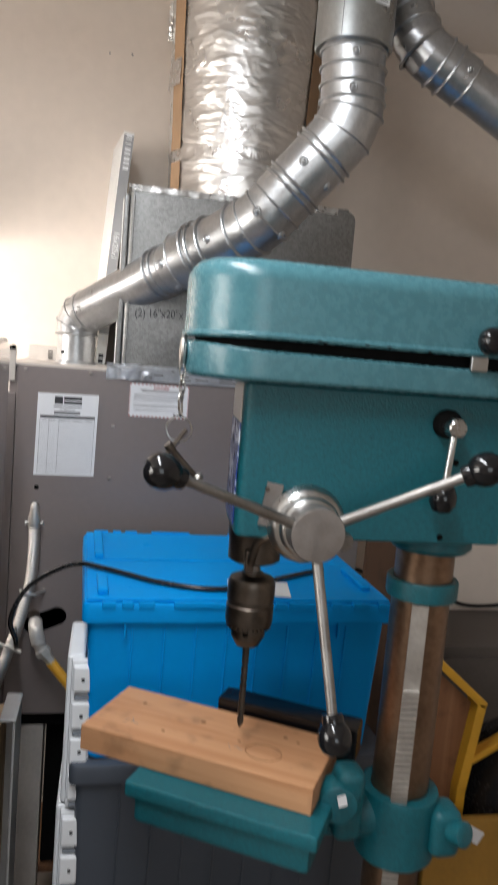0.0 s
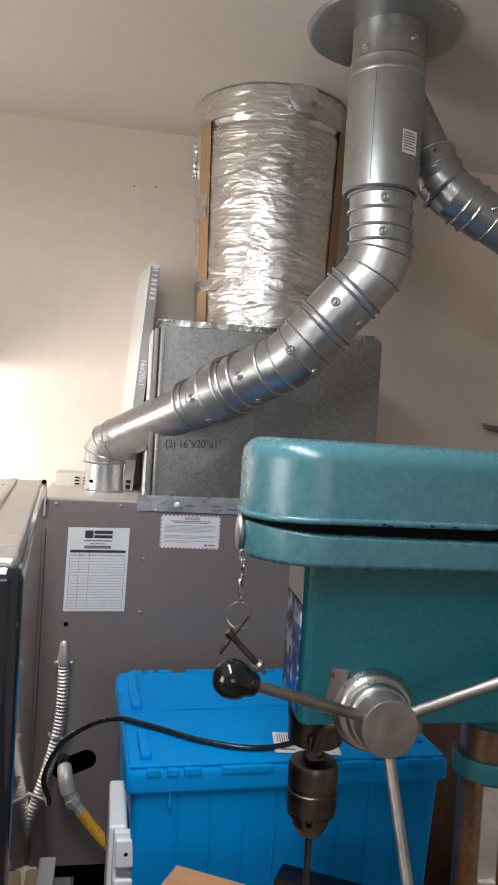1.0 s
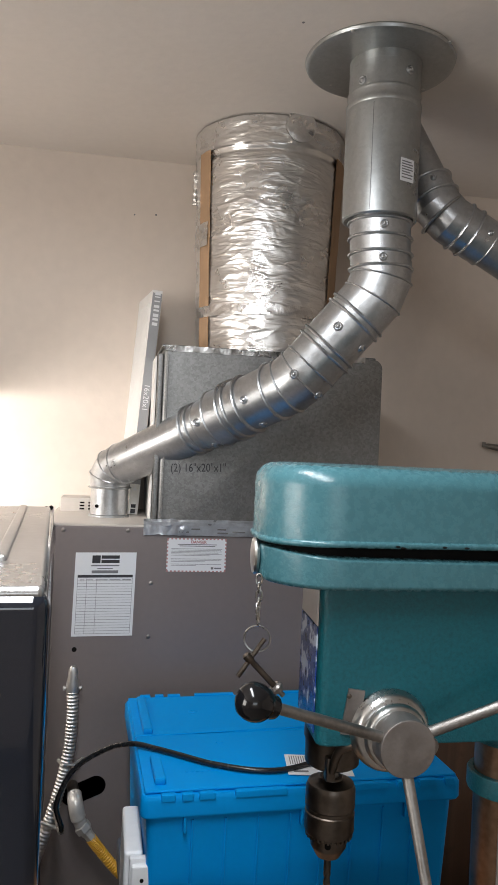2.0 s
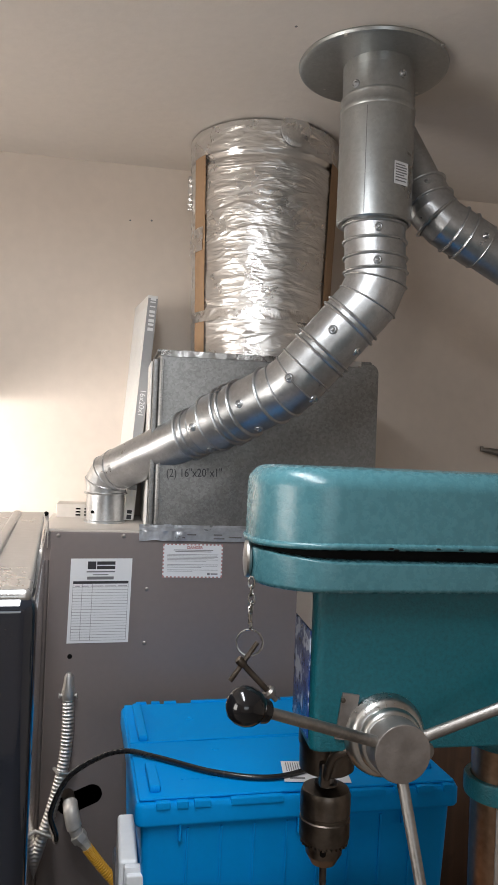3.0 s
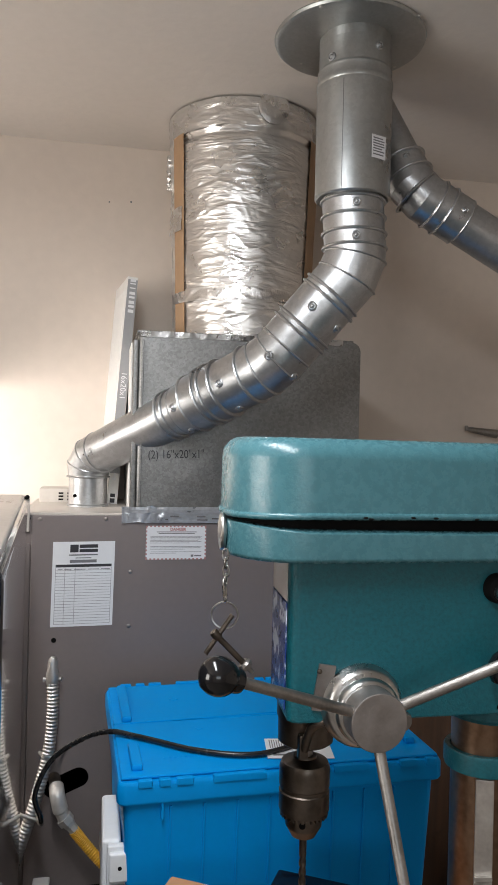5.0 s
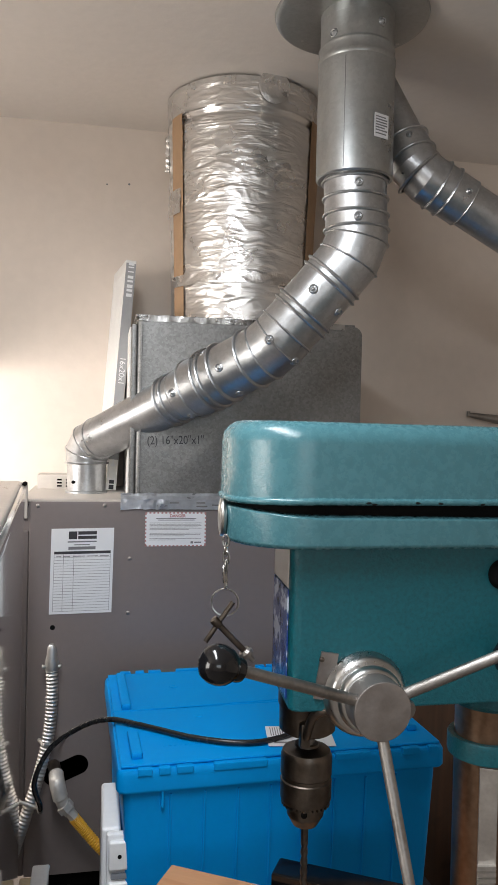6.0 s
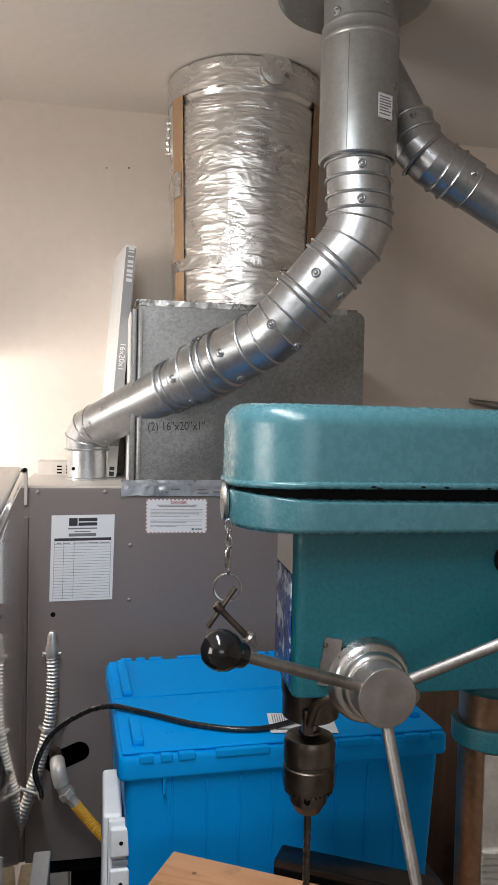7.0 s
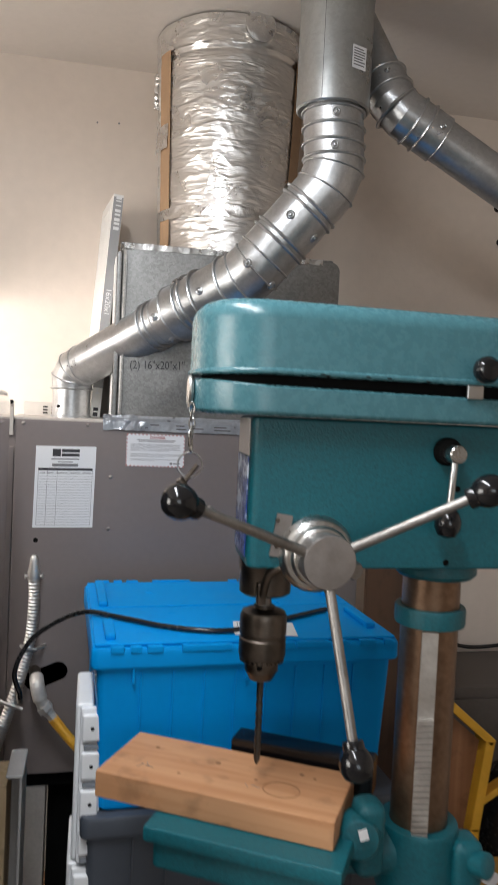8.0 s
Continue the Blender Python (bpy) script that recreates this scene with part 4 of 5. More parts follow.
def tote(name, material, x0, x1, y0, y1, z0, z1, label, lid=True):
    t = thing(name, ((x0 + x1) / 2, (y0 + y1) / 2, z0), label, "storage tote")
    inset, rim = 0.011, 0.034
    b = bmesh.new()

    def loop(dx, dy, z, r=0.013):
        out = []
        for cx, cy, a0 in ((x1 - dx - r, y1 - dy - r, 0), (x0 + dx + r, y1 - dy - r, 90), (x0 + dx + r, y0 + dy + r, 180), (x1 - dx - r, y0 + dy + r, 270)):
            for k in range(6):
                a = radians(a0 + 18 * k)
                out.append(b.verts.new((cx + r * math.cos(a), cy + r * math.sin(a), z)))
        return out
    loops = [loop(inset + 0.016, inset + 0.016, z0), loop(inset + 0.010, inset + 0.011, z0 + 0.006), loop(inset, inset, z1 - rim - 0.012), loop(inset, inset, z1 - rim), loop(0.002, 0.002, z1 - rim), loop(0, 0, z1 - rim + 0.004), loop(0, 0, z1 - 0.006), loop(0.003, 0.003, z1)]
    for p, q in zip(loops, loops[1:]):
        n = len(p)
        for i in range(n):
            b.faces.new((p[i], p[(i + 1) % n], q[(i + 1) % n], q[i]))
    b.faces.new(loops[0][::-1])
    b.faces.new(loops[-1])
    part("body", b, material, t)
    # upright ribs on the front and the sides
    h = z1 - rim - z0 - 0.02
    tilt = math.atan2(0.011, h)
    for i in range(1, 9):
        x = x0 + 0.03 + (x1 - x0 - 0.06) * i / 9
        part("rib", box((x, y0 + inset + 0.0058, z0 + h / 2 + 0.012), (0.004, 0.006, h), 0.0015, turn=Matrix.Rotation(tilt, 4, "X")), material, t)
    t.rotation_euler[2] = radians(2.06)
    if not lid:
        return t
    # two lid leaves meeting in a toothed joint, with raised borders and hinge knuckles
    zt, xm = z1 + 0.001, x0 + (x1 - x0) * 0.47
    ym = y0 + (y1 - y0) * 0.52
    for ya, yb in ((y0 + 0.010, ym - 0.001), (ym + 0.001, y1 - 0.008)):
        part("lid_leaf", box(((x0 + x1) / 2, (ya + yb) / 2, zt + 0.0025), (x1 - x0 - 0.012, yb - ya, 0.005), 0.0022), material, t)
    for rib in (
        box((x0 + 0.030, y1 - 0.120, zt + 0.010), (0.018, 0.18, 0.012), 0.004, 2),
        box((x0 + 0.032, y0 + 0.075, zt + 0.010), (0.018, 0.095, 0.012), 0.004, 2),
        box((x1 - 0.034, y1 - 0.115, zt + 0.010), (0.018, 0.13, 0.012), 0.004, 2),
        box((x1 - 0.034, y0 + 0.115, zt + 0.010), (0.018, 0.12, 0.012), 0.004, 2),
        box((x0 + 0.20, ym + 0.004, zt + 0.0055), (0.33, 0.004, 0.003), 0.001, 2, turn=2.0),
        box((x0 + 0.372, ym + 0.034, zt + 0.0055), (0.004, 0.055, 0.003), 0.001, 2, turn=22),
    ):
        part("lid_rib", rib, material, t)
    for y, s in ((y0 + 0.003, -1), (y1 - 0.003, 1)):
        for x, w in ((0.042, 0.022), (0.072, 0.018), (0.103, 0.026), (0.19, 0.085), (0.33, 0.02), (0.375, 0.06), (0.43, 0.018), (0.475, 0.03), (0.515, 0.016)):
            part("hinge_knuckle", box((x0 + x, y, z1 - 0.002 + (0.004 if s > 0 else 0)), (w, 0.011, 0.011 + (0.002 if s > 0 else 0)), 0.0015, 2), material, t)
    for x in (0.07, 0.26, 0.44):
        part("skirt_tab", box((x0 + x, y0 + 0.010, z1 - rim - 0.012), (0.005, 0.014, 0.030), 0.002), material, t)
    part("injection_mark", lathe((x0 + 0.13, y1 - 0.10, zt + 0.005), (0, 0, 1), [(0.009, 0), (0.008, 0.0012), (0.004, 0.0012), (0.003, 0.0004)], 18), material, t)
    part("injection_mark", lathe((x0 + 0.155, ym - 0.045, zt + 0.005), (0, 0, 1), [(0.007, 0), (0.006, 0.001), (0.003, 0.001), (0.002, 0.0004)], 18), material, t)
    part("moulded_marks", many(*[box((x0 + 0.08 + 0.0085 * i, y0 + 0.072, zt + 0.0053), (0.005, 0.006, 0.0008)) for i in range(8)]), material, t)
    return t


tote("blue_tote", M["blue"], 0.0015, 0.5400, 1.165, 1.610, 0.766, 1.046, "bright blue plastic tote with closed hinged lid")
tote("grey_tote", M["greytote"], -0.005, 0.565, 1.168, 1.60, 0.40, 0.764, "slate grey plastic tote under the blue one", lid=False)
tote("grey_tote", M["greytote"], -0.005, 0.565, 1.168, 1.60, 0.0, 0.398, "slate grey plastic tote standing on the floor", lid=False)


def tote_paper():
    t = thing("shipping_label", (0.312, 1.232, 1.053), "white printed paper label lying on the blue tote", "paper")
    m = Matrix.Translation((0.312, 1.232, 1.0535)) @ Matrix.Rotation(radians(-8), 4, "Z")
    part("sheet", plate(m, -0.055, 0.055, -0.04, 0.04, 0.0008), M["paper"], t, smooth=False)
    n = m @ Matrix.Translation((0, 0, 0.0008))
    part("print_block", many(*[plate(n, -0.048 + 0.004 * i, -0.0465 + 0.004 * i, 0.0, 0.034, 0.0003) for i in range(9)]), M["ink_grey"], t, smooth=False)
    part("print_line", plate(n, -0.045, -0.02, -0.03, -0.024, 0.0003), M["ink_grey"], t, smooth=False)


def white_cases():
    """Two narrow white plastic cases stacked on end beside the totes."""
    for k, (z0, z1) in enumerate(((0.10, 0.672), (0.675, 0.942))):
        dx = 0.021 - 0.006 * (1 - k)
        t = thing("organiser_case", (0.0, 1.30, z0), "narrow white plastic case with grey latches, stacked on end", "case", "white cases")
        part("shell", box((-0.017 + dx, 1.275, (z0 + z1) / 2), (0.030, 0.155, z1 - z0), 0.006, 3), M["white"], t)
        part("spine", box((-0.006 + dx, 1.190, (z0 + z1) / 2), (0.036, 0.014, z1 - z0 - 0.006), 0.004, 2), M["white"], t)
        n = round((z1 - z0) / 0.072)
        step = (z1 - z0 - 0.012) / n
        for i in range(n):
            z = z1 - 0.006 - (i + 0.5) * step
            part("latch", box((-0.006 + dx, 1.1805, z + 0.004), (0.030, 0.010, step - 0.018), 0.004, 3), M["white"], t)
            part("slot", box((-0.004 + dx, 1.1815, z - step / 2 + 0.003), (0.026, 0.006, 0.009), 0.002), M["slot"], t, "grey recessed slot")
            part("pin_hole", lathe((-0.004 + dx, 1.1758, z + 0.004), (0, -1, 0), [(0.0032, 0), (0.0032, 0.001)], 10), M["void"], t)


tote_paper()
white_cases()
cable()

# ---- drill press ----
SX, SY = 0.230, 0.905
CX, CY = 0.468, 0.905
HF, HB = 0.836, 0.947
HUB = Vector((0.276, 0, 1.267))


def cover_outline(x0, x1, y0, y1, r, n=12):
    """Plan of the belt guard: a long box with wide rounded corners on the spindle end."""
    out = []
    for cx, cy, a0 in ((x0 + r, y1 - r, 90), (x0 + r, y0 + r, 180)):
        for k in range(n + 1):
            a = radians(a0 + 90 * k / n)
            out.append((cx + r * math.cos(a), cy + r * math.sin(a)))
    rr = 0.05
    for cx, cy, a0 in ((x1 - rr, y0 + rr, 270), (x1 - rr, y1 - rr, 0)):
        for k in range(7):
            a = radians(a0 + 15 * k)
            out.append((cx + rr * math.cos(a), cy + rr * math.sin(a)))
    return out


def drill_press():
    t = thing("drill_press", (CX, CY, 0), "old teal hammered-paint pillar drill press with three-arm feed wheel", "drill press")
    # foot and column
    part("foot", many(box((0.36, CY, 0.045), (0.44, 0.27, 0.05), 0.012, 3), box((0.36, CY, 0.014), (0.46, 0.29, 0.028), 0.008, 2), lathe((CX, CY, 0.05), (0, 0, 1), [(0.075, 0), (0.062, 0.03), (0.050, 0.10), (0.048, 0.13)], 40)), M["teal"], t)
    part("column", lathe((CX, CY, 0.10), (0, 0, 1), [(0.0395, 0), (0.0395, 1.16)], 48), M["column"], t, "brown stained steel column")
    ring = lathe((CX, CY, 1.158), (0, 0, 1), [(0.0402, 0.0), (0.0475, 0.0), (0.0485, 0.003), (0.0485, 0.022), (0.0470, 0.025), (0.0402, 0.025)], 48, cap=False)
    part("stop_ring", ring, M["teal"], t, "worn green stop ring")
    # toothed rack on the camera side of the column
    ra = math.atan2(-1.0, -0.42)
    rm = Matrix.Translation((CX + 0.0405 * math.cos(ra), CY + 0.0405 * math.sin(ra), 0)) @ Matrix.Rotation(ra - math.pi / 2 + math.pi, 4, "Z")
    rack = box((0, 0, 0.655), (0.022, 0.007, 1.0), 0.001)
    rack.transform(rm)
    part("rack", rack, M["rack"], t, "bright steel gear rack")
    tooth = bmesh.new()
    for i in range(84):
        z = 1.035 - i * 0.0082
        b = box((0, -0.0055, z), (0.0215, 0.006, 0.0040), turn=Matrix.Rotation(radians(-9), 4, "Y"))
        b.transform(rm)
        join(tooth, b)
    tagged(part("rack_teeth", tooth, M["rack"], t, smooth=False), kind="stuff")
    # head casting
    hx1 = 0.552
    plan = [(0.196, HB), (0.190, HF + 0.012), (0.194, HF + 0.004), (0.202, HF), (hx1 - 0.02, HF), (hx1, HF + 0.02), (hx1, HB)]
    head = prism(plan, 1.247, 1.434, 0.004, 2, top_only=False)
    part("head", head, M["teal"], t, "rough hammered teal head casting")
    part("column_socket", lathe((CX + 0.004, CY, 1.225), (0, 0, 1), [(0.050, 0), (0.056, 0.006), (0.056, 0.03)], 44), M["teal"], t)
    # decorated nose plate
    d = (Vector((0.190, HF + 0.012, 0)) - Vector((0.196, HB, 0))).normalized()
    nrm = Vector((d.y, -d.x, 0))
    if nrm.x > 0:
        nrm = -nrm
    mid = Vector((0.193, (HF + HB) / 2 + 0.006, 1.325)) + nrm * 0.0008
    nm = Matrix.Translation(mid) @ nrm.to_track_quat("Z", "Y").to_matrix().to_4x4()
    part("nose_plate", plate(nm, -0.046, 0.046, -0.066, 0.058, 0.0015), M["glass"], t, "blue and silver printed nose plate", smooth=False)
    part("nose_strip", plate(nm, -0.046, 0.046, 0.060, 0.106, 0.0012), M["furnace_top"], t, "worn bare strip above the plate", smooth=False)
    # belt guard, lower pan and lifted cover
    def close_in(b, up, z_from, z_to):
        """Guard edges that draw together towards the spindle end."""
        for v in b.verts:
            k = min(1, max(0, (0.32 - v.co.x) / 0.20))
            if z_from < v.co.z < z_to:
                v.co.z += up * k ** 1.8
        return b
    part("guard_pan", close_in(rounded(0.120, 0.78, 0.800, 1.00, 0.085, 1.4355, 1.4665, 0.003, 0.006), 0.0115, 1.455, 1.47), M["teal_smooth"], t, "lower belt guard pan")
    # near-black filler puts shade into the gap between pan and cover
    part("guard_gap_shade", prism(cover_outline(0.134, 0.77, 0.815, 0.99, 0.075), 1.4655, 1.496), M["void"], t)
    cov = rounded(0.120, 0.78, 0.800, 1.00, 0.085, 1.4845, 1.572, 0.024)
    lift = Matrix.Translation((0.70, 0, 1.49)) @ Matrix.Rotation(radians(0.25), 4, "Y") @ Matrix.Translation((-0.70, 0, -1.49))
    close_in(cov, -0.005, 1.48, 1.486)
    cov.transform(lift)
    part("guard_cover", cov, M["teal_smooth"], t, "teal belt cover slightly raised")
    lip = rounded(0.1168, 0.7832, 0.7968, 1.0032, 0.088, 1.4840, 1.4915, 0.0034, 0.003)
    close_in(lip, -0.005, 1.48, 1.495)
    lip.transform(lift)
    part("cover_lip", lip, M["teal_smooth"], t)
    rnd = random.Random(11)
    for x in (0.262, 0.268, 0.318, 0.345, 0.395):
        chip = lathe((x, 0.7969, 1.4872 + rnd.uniform(-0.002, 0.002)), (0, -1, 0), [(0.0014, 0), (0.0012, 0.0003)], 7)
        for v in chip.verts:
            v.co.x = x + (v.co.x - x) * rnd.uniform(1.2, 3.2)
        part("paint_chip", chip, M["void"], t, "dark chip in the paint")
    # latch roundel on the spindle end
    part("end_latch", lathe((0.1205, 0.892, 1.461), (-1, 0.06, 0), [(0.0215, 0), (0.0225, 0.003), (0.0215, 0.0055), (0.014, 0.007), (0.004, 0.0075)], 36), M["steel"], t, "chromed round latch")
    part("cover_knob", lathe((0.462, 0.800, 1.503), (0, -1, 0), [(0.006, 0), (0.006, 0.010), (0.012, 0.012), (0.0165, 0.018), (0.0165, 0.026), (0.012, 0.032), (0.004, 0.034)], 28), M["bakelite"], t, "black cover knob")
    part("cover_catch", box((0.458, 0.797, 1.476), (0.022, 0.005, 0.018), 0.002), M["steel"], t)
    # spindle, chuck and bit
    part("quill", lathe((SX, SY, 1.200), (0, 0, 1), [(0.030, 0), (0.034, 0.003), (0.0345, 0.03), (0.036, 0.034), (0.036, 0.05)], 40), M["chuck"], t, "oily brown quill")
    part("spindle", lathe((SX, SY, 1.165), (0, 0, 1), [(0.0095, 0), (0.0095, 0.045)], 24), M["worn_steel"], t)
    ck = part("chuck", lathe((SX, SY, 1.084), (0, 0, 1), [(0.006, 0), (0.015, 0.001), (0.0200, 0.010), (0.0225, 0.014), (0.0225, 0.0295), (0.0295, 0.0305), (0.0312, 0.035), (0.0312, 0.057), (0.0299, 0.0585), (0.0299, 0.0625), (0.0312, 0.064), (0.0312, 0.086), (0.0285, 0.0925), (0.0150, 0.0975), (0.0140, 0.1000)], 48), M["chuck"], t, "oily dark drill chuck")
    teeth = bmesh.new()
    for i in range(30):
        a = 2 * math.pi * i / 30
        join(teeth, box((SX + 0.0262 * math.cos(a), SY + 0.0262 * math.sin(a), 1.1135), (0.007, 0.003, 0.005), turn=math.degrees(a)))
    part("chuck_teeth", teeth, M["chuck"], ck, smooth=False)
    for a in (-1.9, 0.2, 2.3):
        dv = Vector((math.cos(a), math.sin(a), 0))
        part("key_hole", lathe(Vector((SX, SY, 1.1060)) + dv * 0.0218, dv, [(0.0038, 0), (0.0038, 0.0022)], 14), M["void"], ck)
    bm = bmesh.new()
    n, turns, z0, z1 = 60, 5.0, 0.968, 1.086
    rings = []
    for i in range(n + 1):
        z = z0 + (z1 - z0) * i / n
        fl = i < n * 0.82
        ph = turns * 2 * math.pi * i / n
        ring = []
        for k in range(14):
            a = 2 * math.pi * k / 14
            r = 0.0046 * ((0.62 + 0.38 * abs(math.cos(a - ph)) ** 0.6) if fl else 1.0) * (min(1, 0.15 + i / 3) if i < 3 else 1)
            ring.append(bm.verts.new((SX + r * math.cos(a), SY + r * math.sin(a), z)))
        rings.append(ring)
    for p, q in zip(rings, rings[1:]):
        for k in range(14):
            bm.faces.new((p[k], p[(k + 1) % 14], q[(k + 1) % 14], q[k]))
    bm.faces.new(rings[0][::-1])
    bm.faces.new(rings[-1])
    part("drill_bit", bm, M["bit"], ck, "dark twist drill bit", angle=60)
    part("depth_arm", many(tube(spline([(0.252, 0.835, 1.262), (0.235, 0.838, 1.250), (0.222, 0.852, 1.236), (0.218, 0.868, 1.205)], 8), 0.0055, 12), box((0.217, 0.870, 1.208), (0.012, 0.012, 0.03), 0.003)), M["chuck"], t)
    # feed hub
    h = HUB
    part("hub_flange", lathe((h.x, HF + 0.001, h.z), (0, -1, 0), [(0.0480, 0), (0.0487, 0.003), (0.0482, 0.006), (0.0470, 0.008), (0.0462, 0.011), (0.0445, 0.0145), (0.0415, 0.0175), (0.0375, 0.0195), (0.034, 0.020)], 64), M["steel"], t, "polished steel hub flange")
    part("hub_step", lathe((h.x, HF - 0.018, h.z), (0, -1, 0), [(0.0370, 0), (0.0380, 0.003), (0.0378, 0.006), (0.0365, 0.010), (0.034, 0.0125), (0.030, 0.0135)], 56), M["steel"], t)
    part("hub_boss", lathe((h.x, HF - 0.028, h.z), (0, -1, 0), [(0.0325, 0), (0.0325, 0.030), (0.0318, 0.0315), (0.0308, 0.0320), (0.0005, 0.0320)], 64), M["boss"], t, "flat brushed hub boss")
    hy = HF - 0.040
    for kx, ky, kz in ((0.090, 0.722, 1.342), (0.442, 0.722, 1.362), (0.300, 0.722, 1.052)):
        k = Vector((kx, ky, kz))
        dv = (k - Vector((h.x, hy, h.z))).normalized()
        a = Vector((h.x, hy, h.z)) + dv * 0.020
        arm = part("feed_arm", tube([a, k - dv * 0.015], [0.0064, 0.0058], 18), M["worn_steel"], t, "round steel feed arm")
        part("knob", lathe(k - dv * 0.026, dv, [(0.0085, 0.0000), (0.0115, 0.0010), (0.0125, 0.0050), (0.0125, 0.0100), (0.0142, 0.0115), (0.0180, 0.0180), (0.0194, 0.0250), (0.0187, 0.0325), (0.0155, 0.0395), (0.0100, 0.0437), (0.0032, 0.0455)], 36), M["bakelite"], arm, "glossy black ball knob")
    m = facing(0.226, HF - 0.0006, 1.290, -9)
    part("pawl_plate", plate(m, -0.006, 0.014, -0.027, 0.026, 0.003), M["boss"], t, "small riveted steel plate", smooth=False)
    for z in (1.276, 1.308):
        part("plate_rivet", lathe((0.2245, HF - 0.003, z), (0, -1, 0), [(0.0032, 0), (0.0028, 0.0014), (0.001, 0.002)], 12), M["chuck"], t)
    part("return_stub", lathe((0.322, HF + 0.01, 1.248), (0.35, -1, -0.15), [(0.012, 0), (0.012, 0.016), (0.010, 0.019)], 24), M["worn_steel"], t)
    # belt lever
    lv = Vector((0.444, 0, 1.398))
    part("lever_boss", lathe((lv.x + 0.000, HF + 0.001, lv.z + 0.002), (0, -1, 0), [(0.018, 0), (0.018, 0.008), (0.016, 0.014), (0.011, 0.016)], 28), M["void"], t)
    part("lever_pin", lathe((lv.x, HF - 0.012, lv.z), (0, -1, 0), [(0.009, 0), (0.0115, 0.002), (0.0115, 0.022), (0.010, 0.0235), (0.0005, 0.024)], 28), M["steel"], t, "bright lever pin")
    part("lever_arm", tube([(lv.x, HF - 0.026, lv.z), (0.437, HF - 0.030, 1.325)], [0.0042, 0.0045], 12), M["steel"], t)
    part("lever_knob", lathe((0.438, HF - 0.030, 1.332), (-0.1, -0.05, -1), [(0.006, 0), (0.012, 0.006), (0.0165, 0.016), (0.0165, 0.026), (0.011, 0.036), (0.003, 0.039)], 28), M["bakelite"], t, "black lever knob")
    for x, z in ((0.462, 1.352), (0.452, 1.256)):
        part("set_screw", lathe((x, HF + 0.0005, z), (0, -1, 0), [(0.004, 0), (0.004, 0.002), (0.002, 0.003)], 12), M["void"], t)
    # table with its arm and clamp
    tr = -30.0
    tm = Matrix.Translation((0.240, 0.915, 0.8800)) @ Matrix.Rotation(radians(tr), 4, "Z")

    def put(b, m=tm):
        b.transform(m)
        return b
    part("table", put(many(box((0, 0.028, 0.004), (0.265, 0.235, 0.022), 0.005, 2), box((0, 0.028, -0.026), (0.245, 0.215, 0.04), 0.008, 2))), M["teal"], t, "teal cast drill table")
    part("table_arm", many(tube([(0.25, 0.905, 0.842), (0.36, 0.905, 0.842), (0.44, 0.905, 0.842)], [0.032, 0.030, 0.036], 24), box((0.375, 0.862, 0.885), (0.040, 0.044, 0.100), 0.014, 3)), M["teal"], t)
    part("tilt_boss", lathe((0.362, 0.866, 0.890), (-0.2, -1, 0.1), [(0.030, 0), (0.030, 0.02), (0.024, 0.03), (0.010, 0.033)], 28), M["teal"], t)
    part("scale_plate", plate(Matrix.Translation((0.357, 0.832, 0.903)) @ Matrix.Rotation(radians(75), 4, "X") @ Matrix.Rotation(radians(12), 4, "Z"), -0.005, 0.007, -0.006, 0.007, 0.002), M["paper"], t, smooth=False)
    part("clamp", lathe((CX, CY, 0.78), (0, 0, 1), [(0.052, 0), (0.056, 0.004), (0.056, 0.092), (0.054, 0.098), (0.0405, 0.099)], 48, cap=False), M["teal"], t, "teal clamp round the column")
    part("clamp_lug", many(box((CX + 0.052, CY - 0.035, 0.835), (0.045, 0.05, 0.07), 0.014, 3), lathe((CX + 0.060, CY - 0.055, 0.842), (0.5, -1, 0.3), [(0.017, 0), (0.017, 0.02), (0.010, 0.024)], 24)), M["teal"], t)
    part("table_rest", put(box((0.030, 0.117, 0.0405), (0.215, 0.045, 0.052), 0.004, 2)), M["bakelite"], t, "black bar along the table edge")


